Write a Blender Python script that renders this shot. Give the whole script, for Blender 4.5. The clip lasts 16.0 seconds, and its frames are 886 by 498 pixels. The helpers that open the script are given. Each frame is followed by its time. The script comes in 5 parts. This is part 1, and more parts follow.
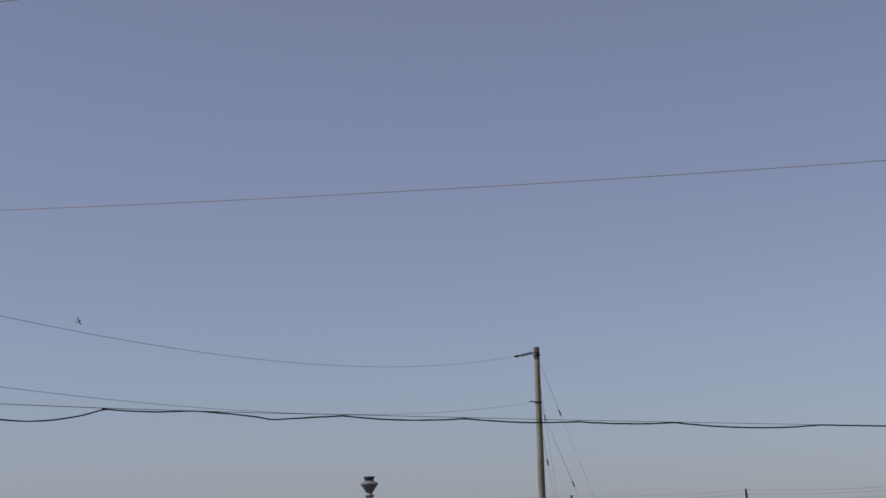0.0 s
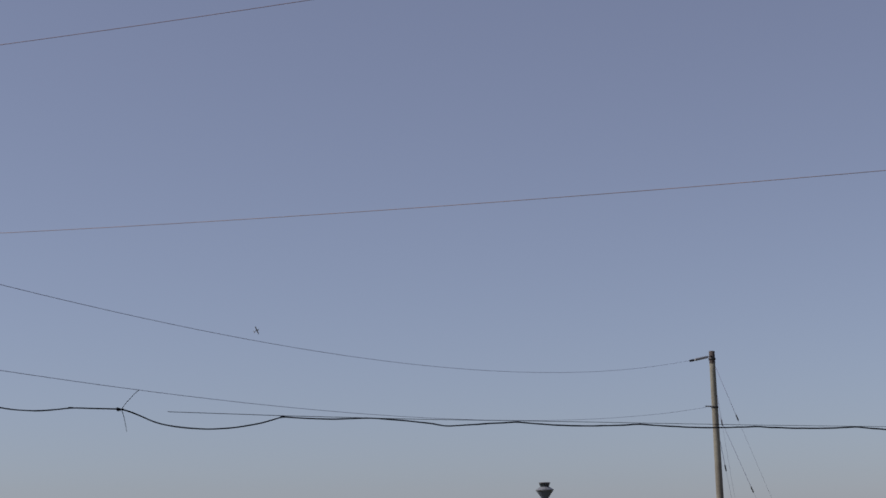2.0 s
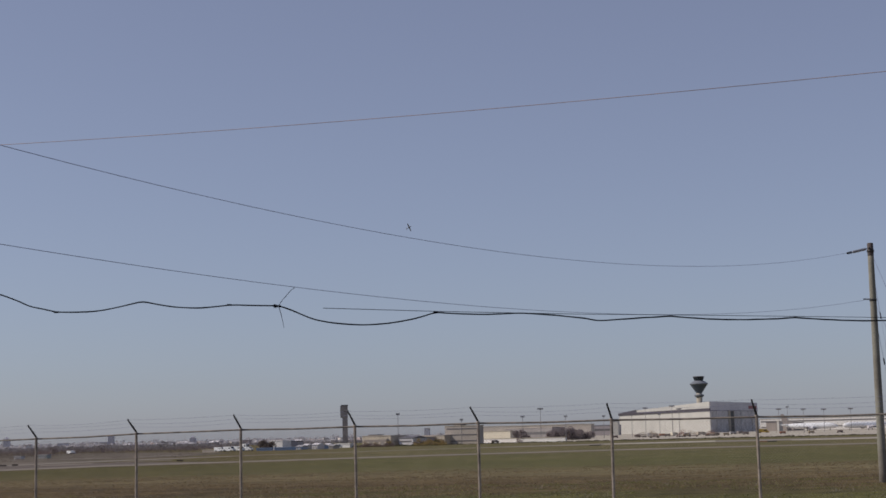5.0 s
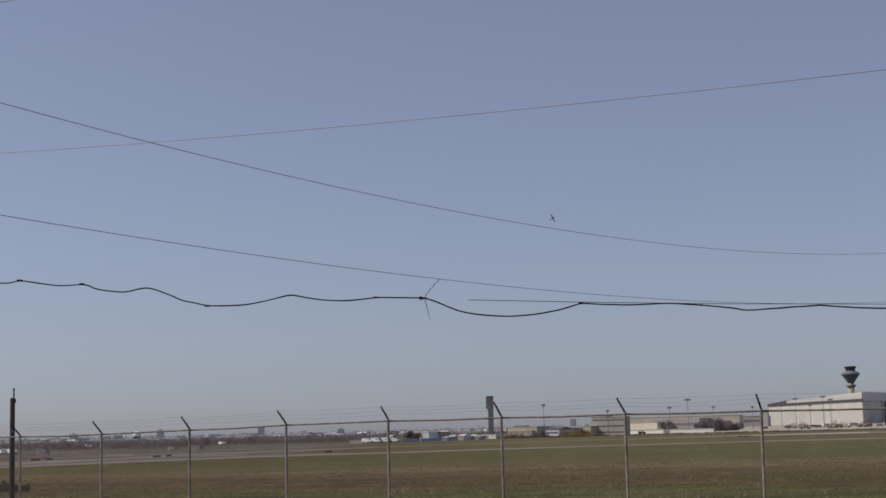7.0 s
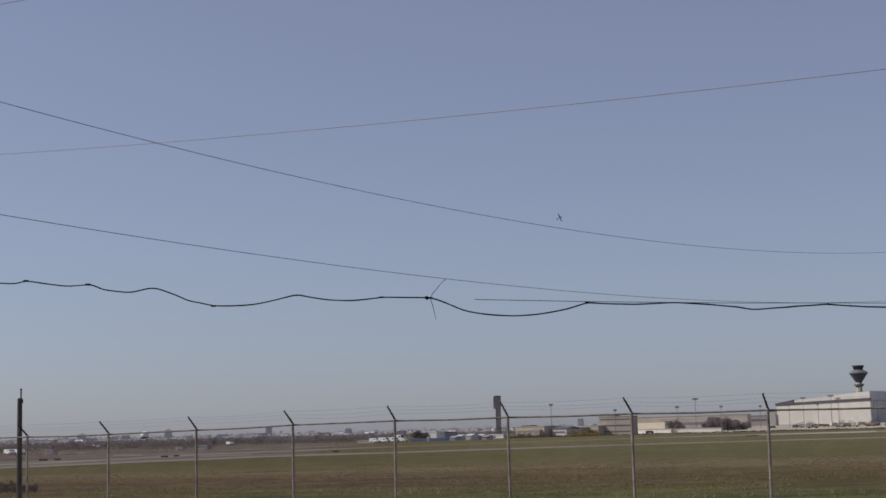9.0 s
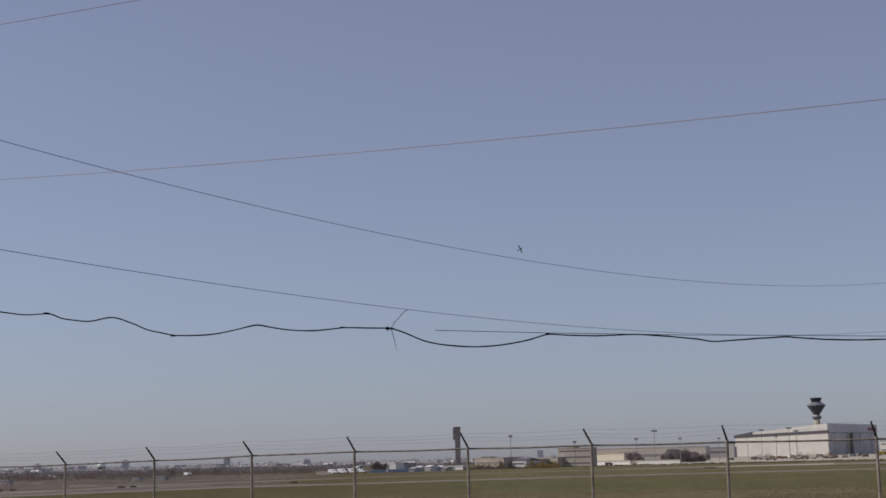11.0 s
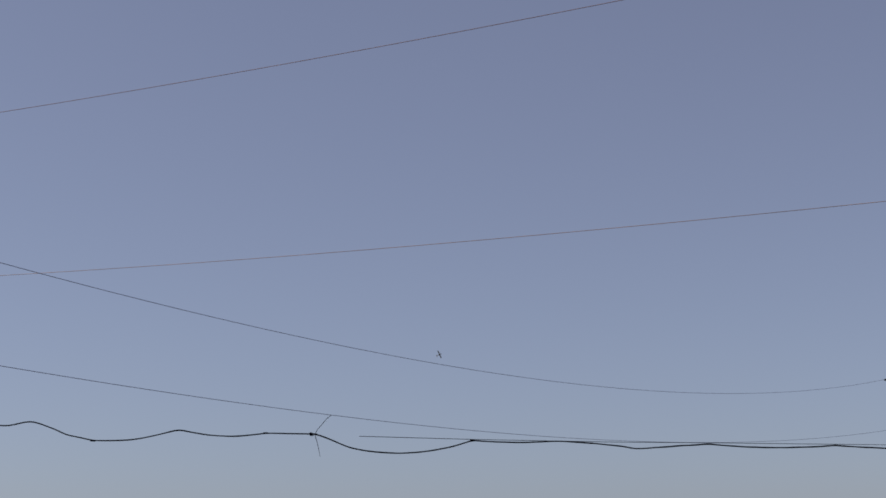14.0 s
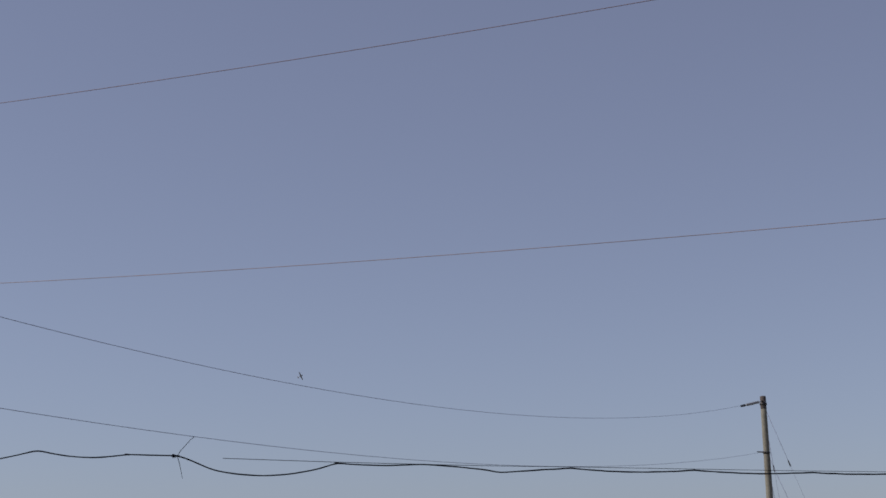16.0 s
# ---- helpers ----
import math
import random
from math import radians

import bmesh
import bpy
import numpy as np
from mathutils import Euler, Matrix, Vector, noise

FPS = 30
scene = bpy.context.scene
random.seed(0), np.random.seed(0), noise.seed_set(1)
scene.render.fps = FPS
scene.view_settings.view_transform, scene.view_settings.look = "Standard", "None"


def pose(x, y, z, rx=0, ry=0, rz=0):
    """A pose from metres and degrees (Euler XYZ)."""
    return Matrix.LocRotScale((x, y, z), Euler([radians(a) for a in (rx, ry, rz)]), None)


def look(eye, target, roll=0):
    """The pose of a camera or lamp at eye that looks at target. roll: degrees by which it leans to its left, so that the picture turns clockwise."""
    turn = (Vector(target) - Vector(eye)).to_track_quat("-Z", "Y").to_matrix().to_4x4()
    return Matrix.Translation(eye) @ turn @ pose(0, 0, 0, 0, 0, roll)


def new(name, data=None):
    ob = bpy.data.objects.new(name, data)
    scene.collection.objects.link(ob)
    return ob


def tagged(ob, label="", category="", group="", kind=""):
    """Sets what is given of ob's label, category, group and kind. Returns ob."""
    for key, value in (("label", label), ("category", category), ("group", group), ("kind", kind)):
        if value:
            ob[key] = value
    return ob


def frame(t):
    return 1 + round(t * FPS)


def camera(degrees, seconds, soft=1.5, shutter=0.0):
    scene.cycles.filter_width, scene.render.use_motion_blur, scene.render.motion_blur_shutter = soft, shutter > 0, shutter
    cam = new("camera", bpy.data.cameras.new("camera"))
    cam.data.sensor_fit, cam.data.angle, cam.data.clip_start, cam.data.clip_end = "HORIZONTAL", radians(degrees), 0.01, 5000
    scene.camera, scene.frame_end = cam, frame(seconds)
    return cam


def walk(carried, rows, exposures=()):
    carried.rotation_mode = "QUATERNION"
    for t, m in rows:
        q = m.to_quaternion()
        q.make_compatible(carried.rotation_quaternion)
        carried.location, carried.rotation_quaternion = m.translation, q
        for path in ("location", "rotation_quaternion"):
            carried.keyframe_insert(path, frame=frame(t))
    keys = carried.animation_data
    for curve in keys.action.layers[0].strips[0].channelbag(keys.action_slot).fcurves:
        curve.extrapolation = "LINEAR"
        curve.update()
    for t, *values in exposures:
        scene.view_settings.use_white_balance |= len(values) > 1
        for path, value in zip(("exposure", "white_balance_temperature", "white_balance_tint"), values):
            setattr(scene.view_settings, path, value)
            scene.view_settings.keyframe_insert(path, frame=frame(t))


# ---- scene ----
EYE = 1.9
cam = camera(31.99, 16.0, soft=1.6)
walk(cam, [
    (0.0, pose(-0.006, -0.000, 1.899, 100.253, 1.591, -16.352)),
    (0.5, pose(0.008, -0.000, 1.899, 100.286, 1.571, -16.327)),
    (0.7, pose(0.003, -0.000, 1.899, 100.690, 1.716, -15.947)),
    (0.9, pose(-0.002, -0.000, 1.900, 101.937, 1.659, -15.526)),
    (1.0, pose(0.012, 0.001, 1.901, 101.925, 1.514, -15.023)),
    (1.2, pose(-0.004, -0.000, 1.900, 101.900, 1.612, -12.871)),
    (1.5, pose(0.010, 0.001, 1.900, 101.854, 1.427, -12.052)),
    (1.7, pose(0.002, 0.001, 1.900, 101.819, 1.446, -11.297)),
    (2.0, pose(-0.004, -0.000, 1.901, 100.641, 1.455, -9.929)),
    (2.5, pose(-0.000, -0.000, 1.899, 100.440, 1.385, -8.237)),
    (3.0, pose(0.007, 0.000, 1.899, 100.454, 1.351, -7.587)),
    (3.2, pose(0.009, 0.000, 1.900, 100.420, 1.254, -5.679)),
    (5.3, pose(0.002, 0.002, 1.900, 96.664, 1.488, -3.623)),
    (5.5, pose(0.009, 0.001, 1.900, 96.673, 1.457, -1.726)),
    (6.0, pose(0.006, 0.001, 1.900, 96.706, 1.397, -0.183)),
    (6.5, pose(0.002, -0.001, 1.900, 96.729, 1.407, 1.049)),
    (7.0, pose(-0.011, 0.001, 1.901, 96.720, 1.371, 1.081)),
    (7.5, pose(-0.012, -0.003, 1.902, 96.726, 1.335, 0.624)),
    (8.0, pose(-0.003, -0.002, 1.901, 96.721, 1.408, 0.163)),
    (8.5, pose(0.009, 0.002, 1.902, 96.709, 1.367, 0.339)),
    (8.7, pose(0.013, 0.000, 1.900, 96.715, 1.447, 1.360)),
    (10.8, pose(-0.004, -0.002, 1.900, 96.899, 1.397, 0.765)),
    (11.0, pose(-0.001, -0.003, 1.899, 97.820, 1.305, -0.139)),
    (11.5, pose(-0.009, 0.001, 1.900, 98.485, 1.329, -0.425)),
    (12.0, pose(-0.011, 0.000, 1.900, 99.497, 1.265, -0.301)),
    (12.2, pose(-0.008, 0.000, 1.900, 100.274, 1.202, -0.288)),
    (12.5, pose(-0.019, -0.000, 1.901, 101.182, 1.239, -0.254)),
    (13.0, pose(-0.049, -0.000, 1.904, 101.711, 1.360, -0.872)),
    (13.5, pose(-0.079, 0.002, 1.906, 101.569, 1.240, -2.149)),
    (14.0, pose(-0.110, 0.002, 1.909, 101.642, 1.314, -3.163)),
    (14.5, pose(-0.140, 0.002, 1.911, 101.711, 1.424, -3.364)),
    (15.0, pose(-0.171, 0.002, 1.914, 101.692, 1.360, -3.749)),
    (15.3, pose(-0.193, 0.000, 1.915, 101.690, 1.205, -5.647)),
    (15.5, pose(-0.197, 0.000, 1.914, 101.968, 1.223, -6.704)),
    (16.0, pose(-0.193, 0.001, 1.915, 102.349, 1.383, -8.311)),
], exposures=[(0.0, 0.0, 6400, 13), (16.0, 0.0, 6400, 13)])

# ---- world and sun ----
SUN_AZ, SUN_EL = -86.0, 41.0          # degrees, azimuth clockwise from +y
world = bpy.data.worlds.new("world")
scene.world = world
world.use_nodes = True
wn, wl = world.node_tree.nodes, world.node_tree.links
sky = wn.new("ShaderNodeTexSky")
sky.sky_type = 'NISHITA'
sky.sun_disc = False
sky.sun_elevation = radians(SUN_EL)
sky.sun_rotation = radians(SUN_AZ)
sky.air_density, sky.dust_density, sky.ozone_density = 0.9, 0.55, 5.0
hue = wn.new("ShaderNodeHueSaturation")
hue.inputs["Saturation"].default_value = 0.68
wl.new(sky.outputs[0], hue.inputs["Color"])
veil = wn.new("ShaderNodeMix")                 # even spring haze over the whole sky
veil.data_type = 'RGBA'
veil.inputs[0].default_value = 0.22
veil.inputs[7].default_value = (3.52, 3.60, 5.95, 1)
wl.new(hue.outputs[0], veil.inputs[6])
wl.new(veil.outputs[2], wn["Background"].inputs[0])
wn["Background"].inputs[1].default_value = 0.0785
sun = new("sun", bpy.data.lights.new("sun", 'SUN'))
sun.data.energy, sun.data.angle, sun.data.color = 3.3, radians(0.5), (1.0, 0.93, 0.82)
sa, se = radians(SUN_AZ), radians(SUN_EL)
sun.matrix_world = look((60 * math.sin(sa) * math.cos(se), 60 * math.cos(sa) * math.cos(se), 60 * math.sin(se)), (0, 0, 0))


# ---- helpers ----
def spot(az, d, z=0.0):
    """A place by azimuth (degrees, clockwise from +y), distance and height."""
    return Vector((d * math.sin(radians(az)), d * math.cos(radians(az)), z))


def smooth(a, b, x):
    u = min(1.0, max(0.0, (x - a) / (b - a)))
    return u * u * (3 - 2 * u)


def ground_z(x, y):
    """The lie of the land: falls to the airfield behind the fence, rises again to the apron."""
    d, az = math.hypot(x, y), math.degrees(math.atan2(x, y)) if y > -abs(x) else -90.0
    z = -2.0 * smooth(48, 230, d)
    z += 2.2 * smooth(720, 1080, d) * smooth(2.0, 9.0, az) * (1 - smooth(40, 70, az))
    return z


def empty(name, m=None):
    ob = new(name)
    ob.empty_display_size = 0.3
    if m is not None:
        ob.matrix_basis = m
    return ob


def mesh_of(name, bm, material):
    me = bpy.data.meshes.new(name)
    bm.to_mesh(me)
    bm.free()
    me.materials.append(material)
    return me


def part(name, bm, material, parent=None, label="", flat=True):
    me = mesh_of(name, bm, material)
    if not flat:
        for p in me.polygons:
            p.use_smooth = True
    ob = new(name, me)
    ob.parent = parent
    if label:
        tagged(ob, label)
    return ob


def share(name, me, parent, m=None):
    ob = new(name, me)
    ob.parent = parent
    if m is not None:
        ob.matrix_basis = m
    return ob


def box(bm, x0, x1, y0, y1, z0, z1, m=None):
    vs = [bm.verts.new(Vector(c) if m is None else m @ Vector(c)) for c in
          ((x0, y0, z0), (x1, y0, z0), (x1, y1, z0), (x0, y1, z0), (x0, y0, z1), (x1, y0, z1), (x1, y1, z1), (x0, y1, z1))]
    for f in ((3, 2, 1, 0), (4, 5, 6, 7), (0, 1, 5, 4), (1, 2, 6, 5), (2, 3, 7, 6), (3, 0, 4, 7)):
        bm.faces.new([vs[i] for i in f])
    return vs


def boxed(x0, x1, y0, y1, z0, z1, m=None):
    bm = bmesh.new()
    box(bm, x0, x1, y0, y1, z0, z1, m)
    return bm


def prism(bm, poly, z0, z1):
    """A prism on a plan polygon; z1 may be one height or one for each corner."""
    tops = z1 if isinstance(z1, (list, tuple)) else [z1] * len(poly)
    lo = [bm.verts.new((p[0], p[1], z0)) for p in poly]
    hi = [bm.verts.new((p[0], p[1], h)) for p, h in zip(poly, tops)]
    n = len(poly)
    bm.faces.new(lo[::-1])
    bm.faces.new(hi)
    for i in range(n):
        bm.faces.new((lo[i], lo[(i + 1) % n], hi[(i + 1) % n], hi[i]))
    bmesh.ops.recalc_face_normals(bm, faces=bm.faces[:])


def lathe(bm, rings, sides=16, centre=(0, 0, 0)):
    """Rings of (radius, height) round a vertical axis, capped."""
    rows = []
    for r, z in rings:
        rows.append([bm.verts.new((centre[0] + r * math.cos(2 * math.pi * i / sides),
                                   centre[1] + r * math.sin(2 * math.pi * i / sides), centre[2] + z)) for i in range(sides)])
    for a, b in zip(rows, rows[1:]):
        for i in range(sides):
            bm.faces.new((a[i], a[(i + 1) % sides], b[(i + 1) % sides], b[i]))
    bm.faces.new(rows[0][::-1])
    bm.faces.new(rows[-1])


def tube(bm, pts, r, sides=6):
    """A tube along a polyline; r is one radius or one for each point."""
    pts = [Vector(p) for p in pts]
    rs = r if isinstance(r, (list, tuple)) else [r] * len(pts)
    rows = []
    for i, p in enumerate(pts):
        d = (pts[min(i + 1, len(pts) - 1)] - pts[max(i - 1, 0)]).normalized()
        u = d.cross(Vector((0, 0, 1)) if abs(d.z) < 0.9 else Vector((1, 0, 0))).normalized()
        v = d.cross(u)
        rows.append([bm.verts.new(p + rs[i] * (math.cos(2 * math.pi * k / sides) * u + math.sin(2 * math.pi * k / sides) * v)) for k in range(sides)])
    for a, b in zip(rows, rows[1:]):
        for k in range(sides):
            bm.faces.new((a[k], a[(k + 1) % sides], b[(k + 1) % sides], b[k]))
    bm.faces.new(rows[0][::-1])
    bm.faces.new(rows[-1])


# ---- materials ----
def surface(name, base, rough=0.7, metal=0.0, vary=0.25, scale=3.0, fine=40.0, bump=0.1, other=None):
    """A plain-coloured surface with stains at one scale and grain at another."""
    m = bpy.data.materials.new(name)
    m.use_nodes = True
    nt = m.node_tree
    b = nt.nodes["Principled BSDF"]
    geo = nt.nodes.new("ShaderNodeNewGeometry")
    big, small = nt.nodes.new("ShaderNodeTexNoise"), nt.nodes.new("ShaderNodeTexNoise")
    big.inputs["Scale"].default_value, small.inputs["Scale"].default_value = scale, fine
    big.inputs["Detail"].default_value = 4.0
    for n in (big, small):
        nt.links.new(geo.outputs["Position"], n.inputs["Vector"])
    ramp = nt.nodes.new("ShaderNodeValToRGB")
    dark = other or tuple(c * (1 - vary) for c in base)
    ramp.color_ramp.elements[0].position, ramp.color_ramp.elements[1].position = 0.32, 0.68
    ramp.color_ramp.elements[0].color = (*dark, 1)
    ramp.color_ramp.elements[1].color = (*base, 1)
    nt.links.new(big.outputs[0], ramp.inputs[0])
    mix = nt.nodes.new("ShaderNodeMix")
    mix.data_type, mix.blend_type = 'RGBA', 'OVERLAY'
    mix.inputs[0].default_value = min(0.6, vary)
    nt.links.new(ramp.outputs[0], mix.inputs[6])
    nt.links.new(small.outputs[0], mix.inputs[7])
    nt.links.new(mix.outputs[2], b.inputs["Base Color"])
    b.inputs["Roughness"].default_value, b.inputs["Metallic"].default_value = rough, metal
    if rough >= 0.85:
        b.inputs["Specular IOR Level"].default_value = 0.12
    if bump:
        bp = nt.nodes.new("ShaderNodeBump")
        bp.inputs["Strength"].default_value = bump
        bp.inputs["Distance"].default_value = 0.01
        nt.links.new(small.outputs[0], bp.inputs["Height"])
        nt.links.new(bp.outputs[0], b.inputs["Normal"])
    return m


GALV = surface("galvanised_steel", (0.42, 0.345, 0.29), 0.6, 0.15, 0.45, 3.5, 25)
# Arm steel is near black: the arms' shade is put into the colour.
ARM_STEEL = surface("shade_darkened_steel", (0.032, 0.030, 0.032), 0.7, 0.1, 0.3, 4, 60)
RAIL = surface("rust_stained_rail", (0.21, 0.175, 0.145), 0.65, 0.2, 0.5, 4.5, 30, 0.1, (0.075, 0.062, 0.055))
WIRE = surface("weathered_aluminium_wire", (0.27, 0.27, 0.40), 0.7, 0.1, 0.2, 3, 30, 0)
COPPER = surface("dulled_copper_wire", (0.38, 0.25, 0.215), 0.6, 0.1, 0.25, 0.7, 30, 0, (0.20, 0.15, 0.15))
PLUM_WIRE = surface("tarnished_dark_wire", (0.23, 0.145, 0.16), 0.65, 0.1, 0.25, 2, 30, 0)
CABLE = surface("black_cable_jacket", (0.007, 0.009, 0.016), 0.9, 0.0, 0.3, 4, 50, 0)
POLE_WOOD = surface("weathered_pole_wood", (0.27, 0.258, 0.215), 0.9, 0.0, 0.4, 1.2, 25, 0.3, (0.18, 0.16, 0.135))
DARK_WOOD = surface("dark_treated_wood", (0.115, 0.095, 0.09), 0.85, 0.0, 0.35, 2, 25, 0.3)
PORCELAIN = surface("grey_porcelain", (0.3, 0.29, 0.29), 0.3, 0, 0.15, 5, 40, 0)
IRON = surface("dark_iron_fitting", (0.08, 0.075, 0.075), 0.6, 0.6, 0.3, 8, 60)
WHITE_WALL = surface("white_wall_panel", (0.49, 0.47, 0.43), 0.6, 0, 0.12, 0.08, 1.5, 0)
GREY_WALL = surface("grey_wall_panel", (0.36, 0.345, 0.345), 0.6, 0, 0.15, 0.08, 1.5, 0)
DARK_ROOF = surface("dark_roof_sheet", (0.13, 0.12, 0.13), 0.6, 0, 0.2, 0.1, 2, 0)
CONCRETE = surface("pale_concrete", (0.47, 0.42, 0.345), 0.85, 0, 0.2, 0.06, 1.2, 0)
DARK_GLASS = surface("dark_tinted_glass", (0.03, 0.04, 0.05), 0.12, 0, 0.1, 1, 3, 0)
TOWER_GREY = surface("grey_tower_cladding", (0.125, 0.15, 0.20), 0.5, 0.1, 0.15, 0.2, 2, 0)
PAVE = surface("pale_runway_concrete", (0.25, 0.212, 0.172), 0.9, 0, 0.2, 0.05, 0.8, 0)


def ground_material():
    m = bpy.data.materials.new("dry_and_green_grass")
    m.use_nodes = True
    nt, b = m.node_tree, m.node_tree.nodes["Principled BSDF"]
    geo = nt.nodes.new("ShaderNodeNewGeometry")
    stretch = nt.nodes.new("ShaderNodeMapping")
    stretch.inputs["Scale"].default_value = (0.4, 1.0, 1.0)
    nt.links.new(geo.outputs["Position"], stretch.inputs["Vector"])

    def noise_at(scale, detail=4.0):
        n = nt.nodes.new("ShaderNodeTexNoise")
        n.inputs["Scale"].default_value, n.inputs["Detail"].default_value = scale, detail
        nt.links.new(stretch.outputs[0], n.inputs["Vector"])
        return n

    def ramped(n, a, ca, c, cc):
        r = nt.nodes.new("ShaderNodeValToRGB")
        r.color_ramp.elements[0].position, r.color_ramp.elements[1].position = a, c
        r.color_ramp.elements[0].color, r.color_ramp.elements[1].color = (*ca, 1), (*cc, 1)
        nt.links.new(n.outputs[0], r.inputs[0])
        return r

    def mixed(kind, fac, a, c):
        x = nt.nodes.new("ShaderNodeMix")
        x.data_type, x.blend_type = 'RGBA', kind
        if isinstance(fac, float):
            x.inputs[0].default_value = fac
        else:
            nt.links.new(fac, x.inputs[0])
        nt.links.new(a, x.inputs[6])
        nt.links.new(c, x.inputs[7])
        return x.outputs[2]
    green = ramped(noise_at(0.6), 0.3, (0.058, 0.063, 0.019), 0.7, (0.124, 0.118, 0.039))
    straw = ramped(noise_at(0.9), 0.3, (0.062, 0.043, 0.018), 0.7, (0.138, 0.099, 0.046))
    tan = ramped(noise_at(0.5), 0.3, (0.135, 0.108, 0.053), 0.7, (0.205, 0.165, 0.088))
    # lie of the mown and unmown bands, by the distance beyond the fence
    across = nt.nodes.new("ShaderNodeVectorMath")
    across.operation = 'DOT_PRODUCT'
    across.inputs[1].default_value = (0.30, 0.954, 0)
    nt.links.new(geo.outputs["Position"], across.inputs[0])
    wob = nt.nodes.new("ShaderNodeMath")
    wob.operation = 'MULTIPLY_ADD'
    wob.inputs[1].default_value, wob.inputs[2].default_value = 18.0, -9.0
    nt.links.new(noise_at(0.045, 5.0).outputs[0], wob.inputs[0])
    add = nt.nodes.new("ShaderNodeMath")
    nt.links.new(across.outputs["Value"], add.inputs[0])
    nt.links.new(wob.outputs[0], add.inputs[1])
    norm = nt.nodes.new("ShaderNodeMath")
    norm.operation = 'DIVIDE'
    norm.inputs[1].default_value = 400.0
    nt.links.new(add.outputs[0], norm.inputs[0])
    bands = nt.nodes.new("ShaderNodeValToRGB")
    el = bands.color_ramp.elements
    el[0].position, el[0].color = 42 / 400, (0.05, 0.05, 0.05, 1)
    el[1].position, el[1].color = 53 / 400, (0.85, 0.85, 0.85, 1)
    for p, v in ((64, 1.0), (92, 0.85), (104, 0.72), (124, 0.34), (215, 0.15), (262, 0.3), (300, 0.35), (380, 0.5)):
        e = el.new(p / 400)
        e.color = (v, v, v, 1)
    nt.links.new(norm.outputs[0], bands.inputs[0])
    belt = nt.nodes.new("ShaderNodeValToRGB")      # pale dry belt beyond the dark brown one
    eb = belt.color_ramp.elements
    eb[0].position, eb[0].color = 64 / 400, (0, 0, 0, 1)
    eb[1].position, eb[1].color = 84 / 400, (1, 1, 1, 1)
    nt.links.new(norm.outputs[0], belt.inputs[0])
    patch = ramped(noise_at(0.11, 5.0), 0.36, (0, 0, 0), 0.64, (1, 1, 1))
    where = mixed('OVERLAY', 0.6, bands.outputs[0], patch.outputs[0])
    dry = mixed('MIX', belt.outputs[0], straw.outputs[0], tan.outputs[0])
    col = mixed('MIX', where, green.outputs[0], dry)
    damp = ramped(noise_at(0.3, 6.0), 0.3, (0.22, 0.22, 0.22), 0.7, (0.72, 0.72, 0.72))
    col = mixed('OVERLAY', 0.6, col, damp.outputs[0])
    tuft = ramped(noise_at(4.0, 8.0), 0.34, (0.12, 0.12, 0.12), 0.66, (0.85, 0.85, 0.85))
    col = mixed('OVERLAY', 0.6, col, tuft.outputs[0])
    xyz = nt.nodes.new("ShaderNodeSeparateXYZ")    # darker, browner tint towards the west
    nt.links.new(geo.outputs["Position"], xyz.inputs[0])
    west = nt.nodes.new("ShaderNodeMapRange")
    west.inputs[1].default_value, west.inputs[2].default_value = 14.0, -22.0
    nt.links.new(xyz.outputs[0], west.inputs[0])
    thin = nt.nodes.new("ShaderNodeRGB")
    thin.outputs[0].default_value = (0.87, 0.80, 0.77, 1)
    col = mixed('MULTIPLY', west.outputs[0], col, thin.outputs[0])
    nt.links.new(col, b.inputs["Base Color"])
    b.inputs["Roughness"].default_value = 0.95
    b.inputs["Specular IOR Level"].default_value = 0.1
    bp = nt.nodes.new("ShaderNodeBump")
    bp.inputs["Strength"].default_value, bp.inputs["Distance"].default_value = 0.35, 0.08
    nt.links.new(tuft.outputs[0], bp.inputs["Height"])
    nt.links.new(bp.outputs[0], b.inputs["Normal"])
    return m


GRASS = ground_material()

# ---- ground ----
bm = bmesh.new()
radii = [0, 6, 14, 22, 30, 38, 46, 56, 70, 90, 115, 145, 180, 230, 300, 400, 520, 650, 720, 760, 800, 850, 900, 950, 1000, 1080, 1250, 1600, 2200, 3200, 4700]
sides = 240
rings = [[bm.verts.new((0, 0, 0))]]
for r in radii[1:]:
    rings.append([bm.verts.new((r * math.sin(2 * math.pi * i / sides), r * math.cos(2 * math.pi * i / sides),
                                ground_z(r * math.sin(2 * math.pi * i / sides), r * math.cos(2 * math.pi * i / sides)))) for i in range(sides)])
for i in range(sides):
    bm.faces.new((rings[0][0], rings[1][(i + 1) % sides], rings[1][i]))
for a, b in zip(rings[1:], rings[2:]):
    for i in range(sides):
        bm.faces.new((a[i], a[(i + 1) % sides], b[(i + 1) % sides], b[i]))
bmesh.ops.recalc_face_normals(bm, faces=bm.faces[:])
ground = part("ground", bm, GRASS, flat=False)
tagged(ground, "open airfield grass, patchy olive green and dry brown", "ground", kind="structure")


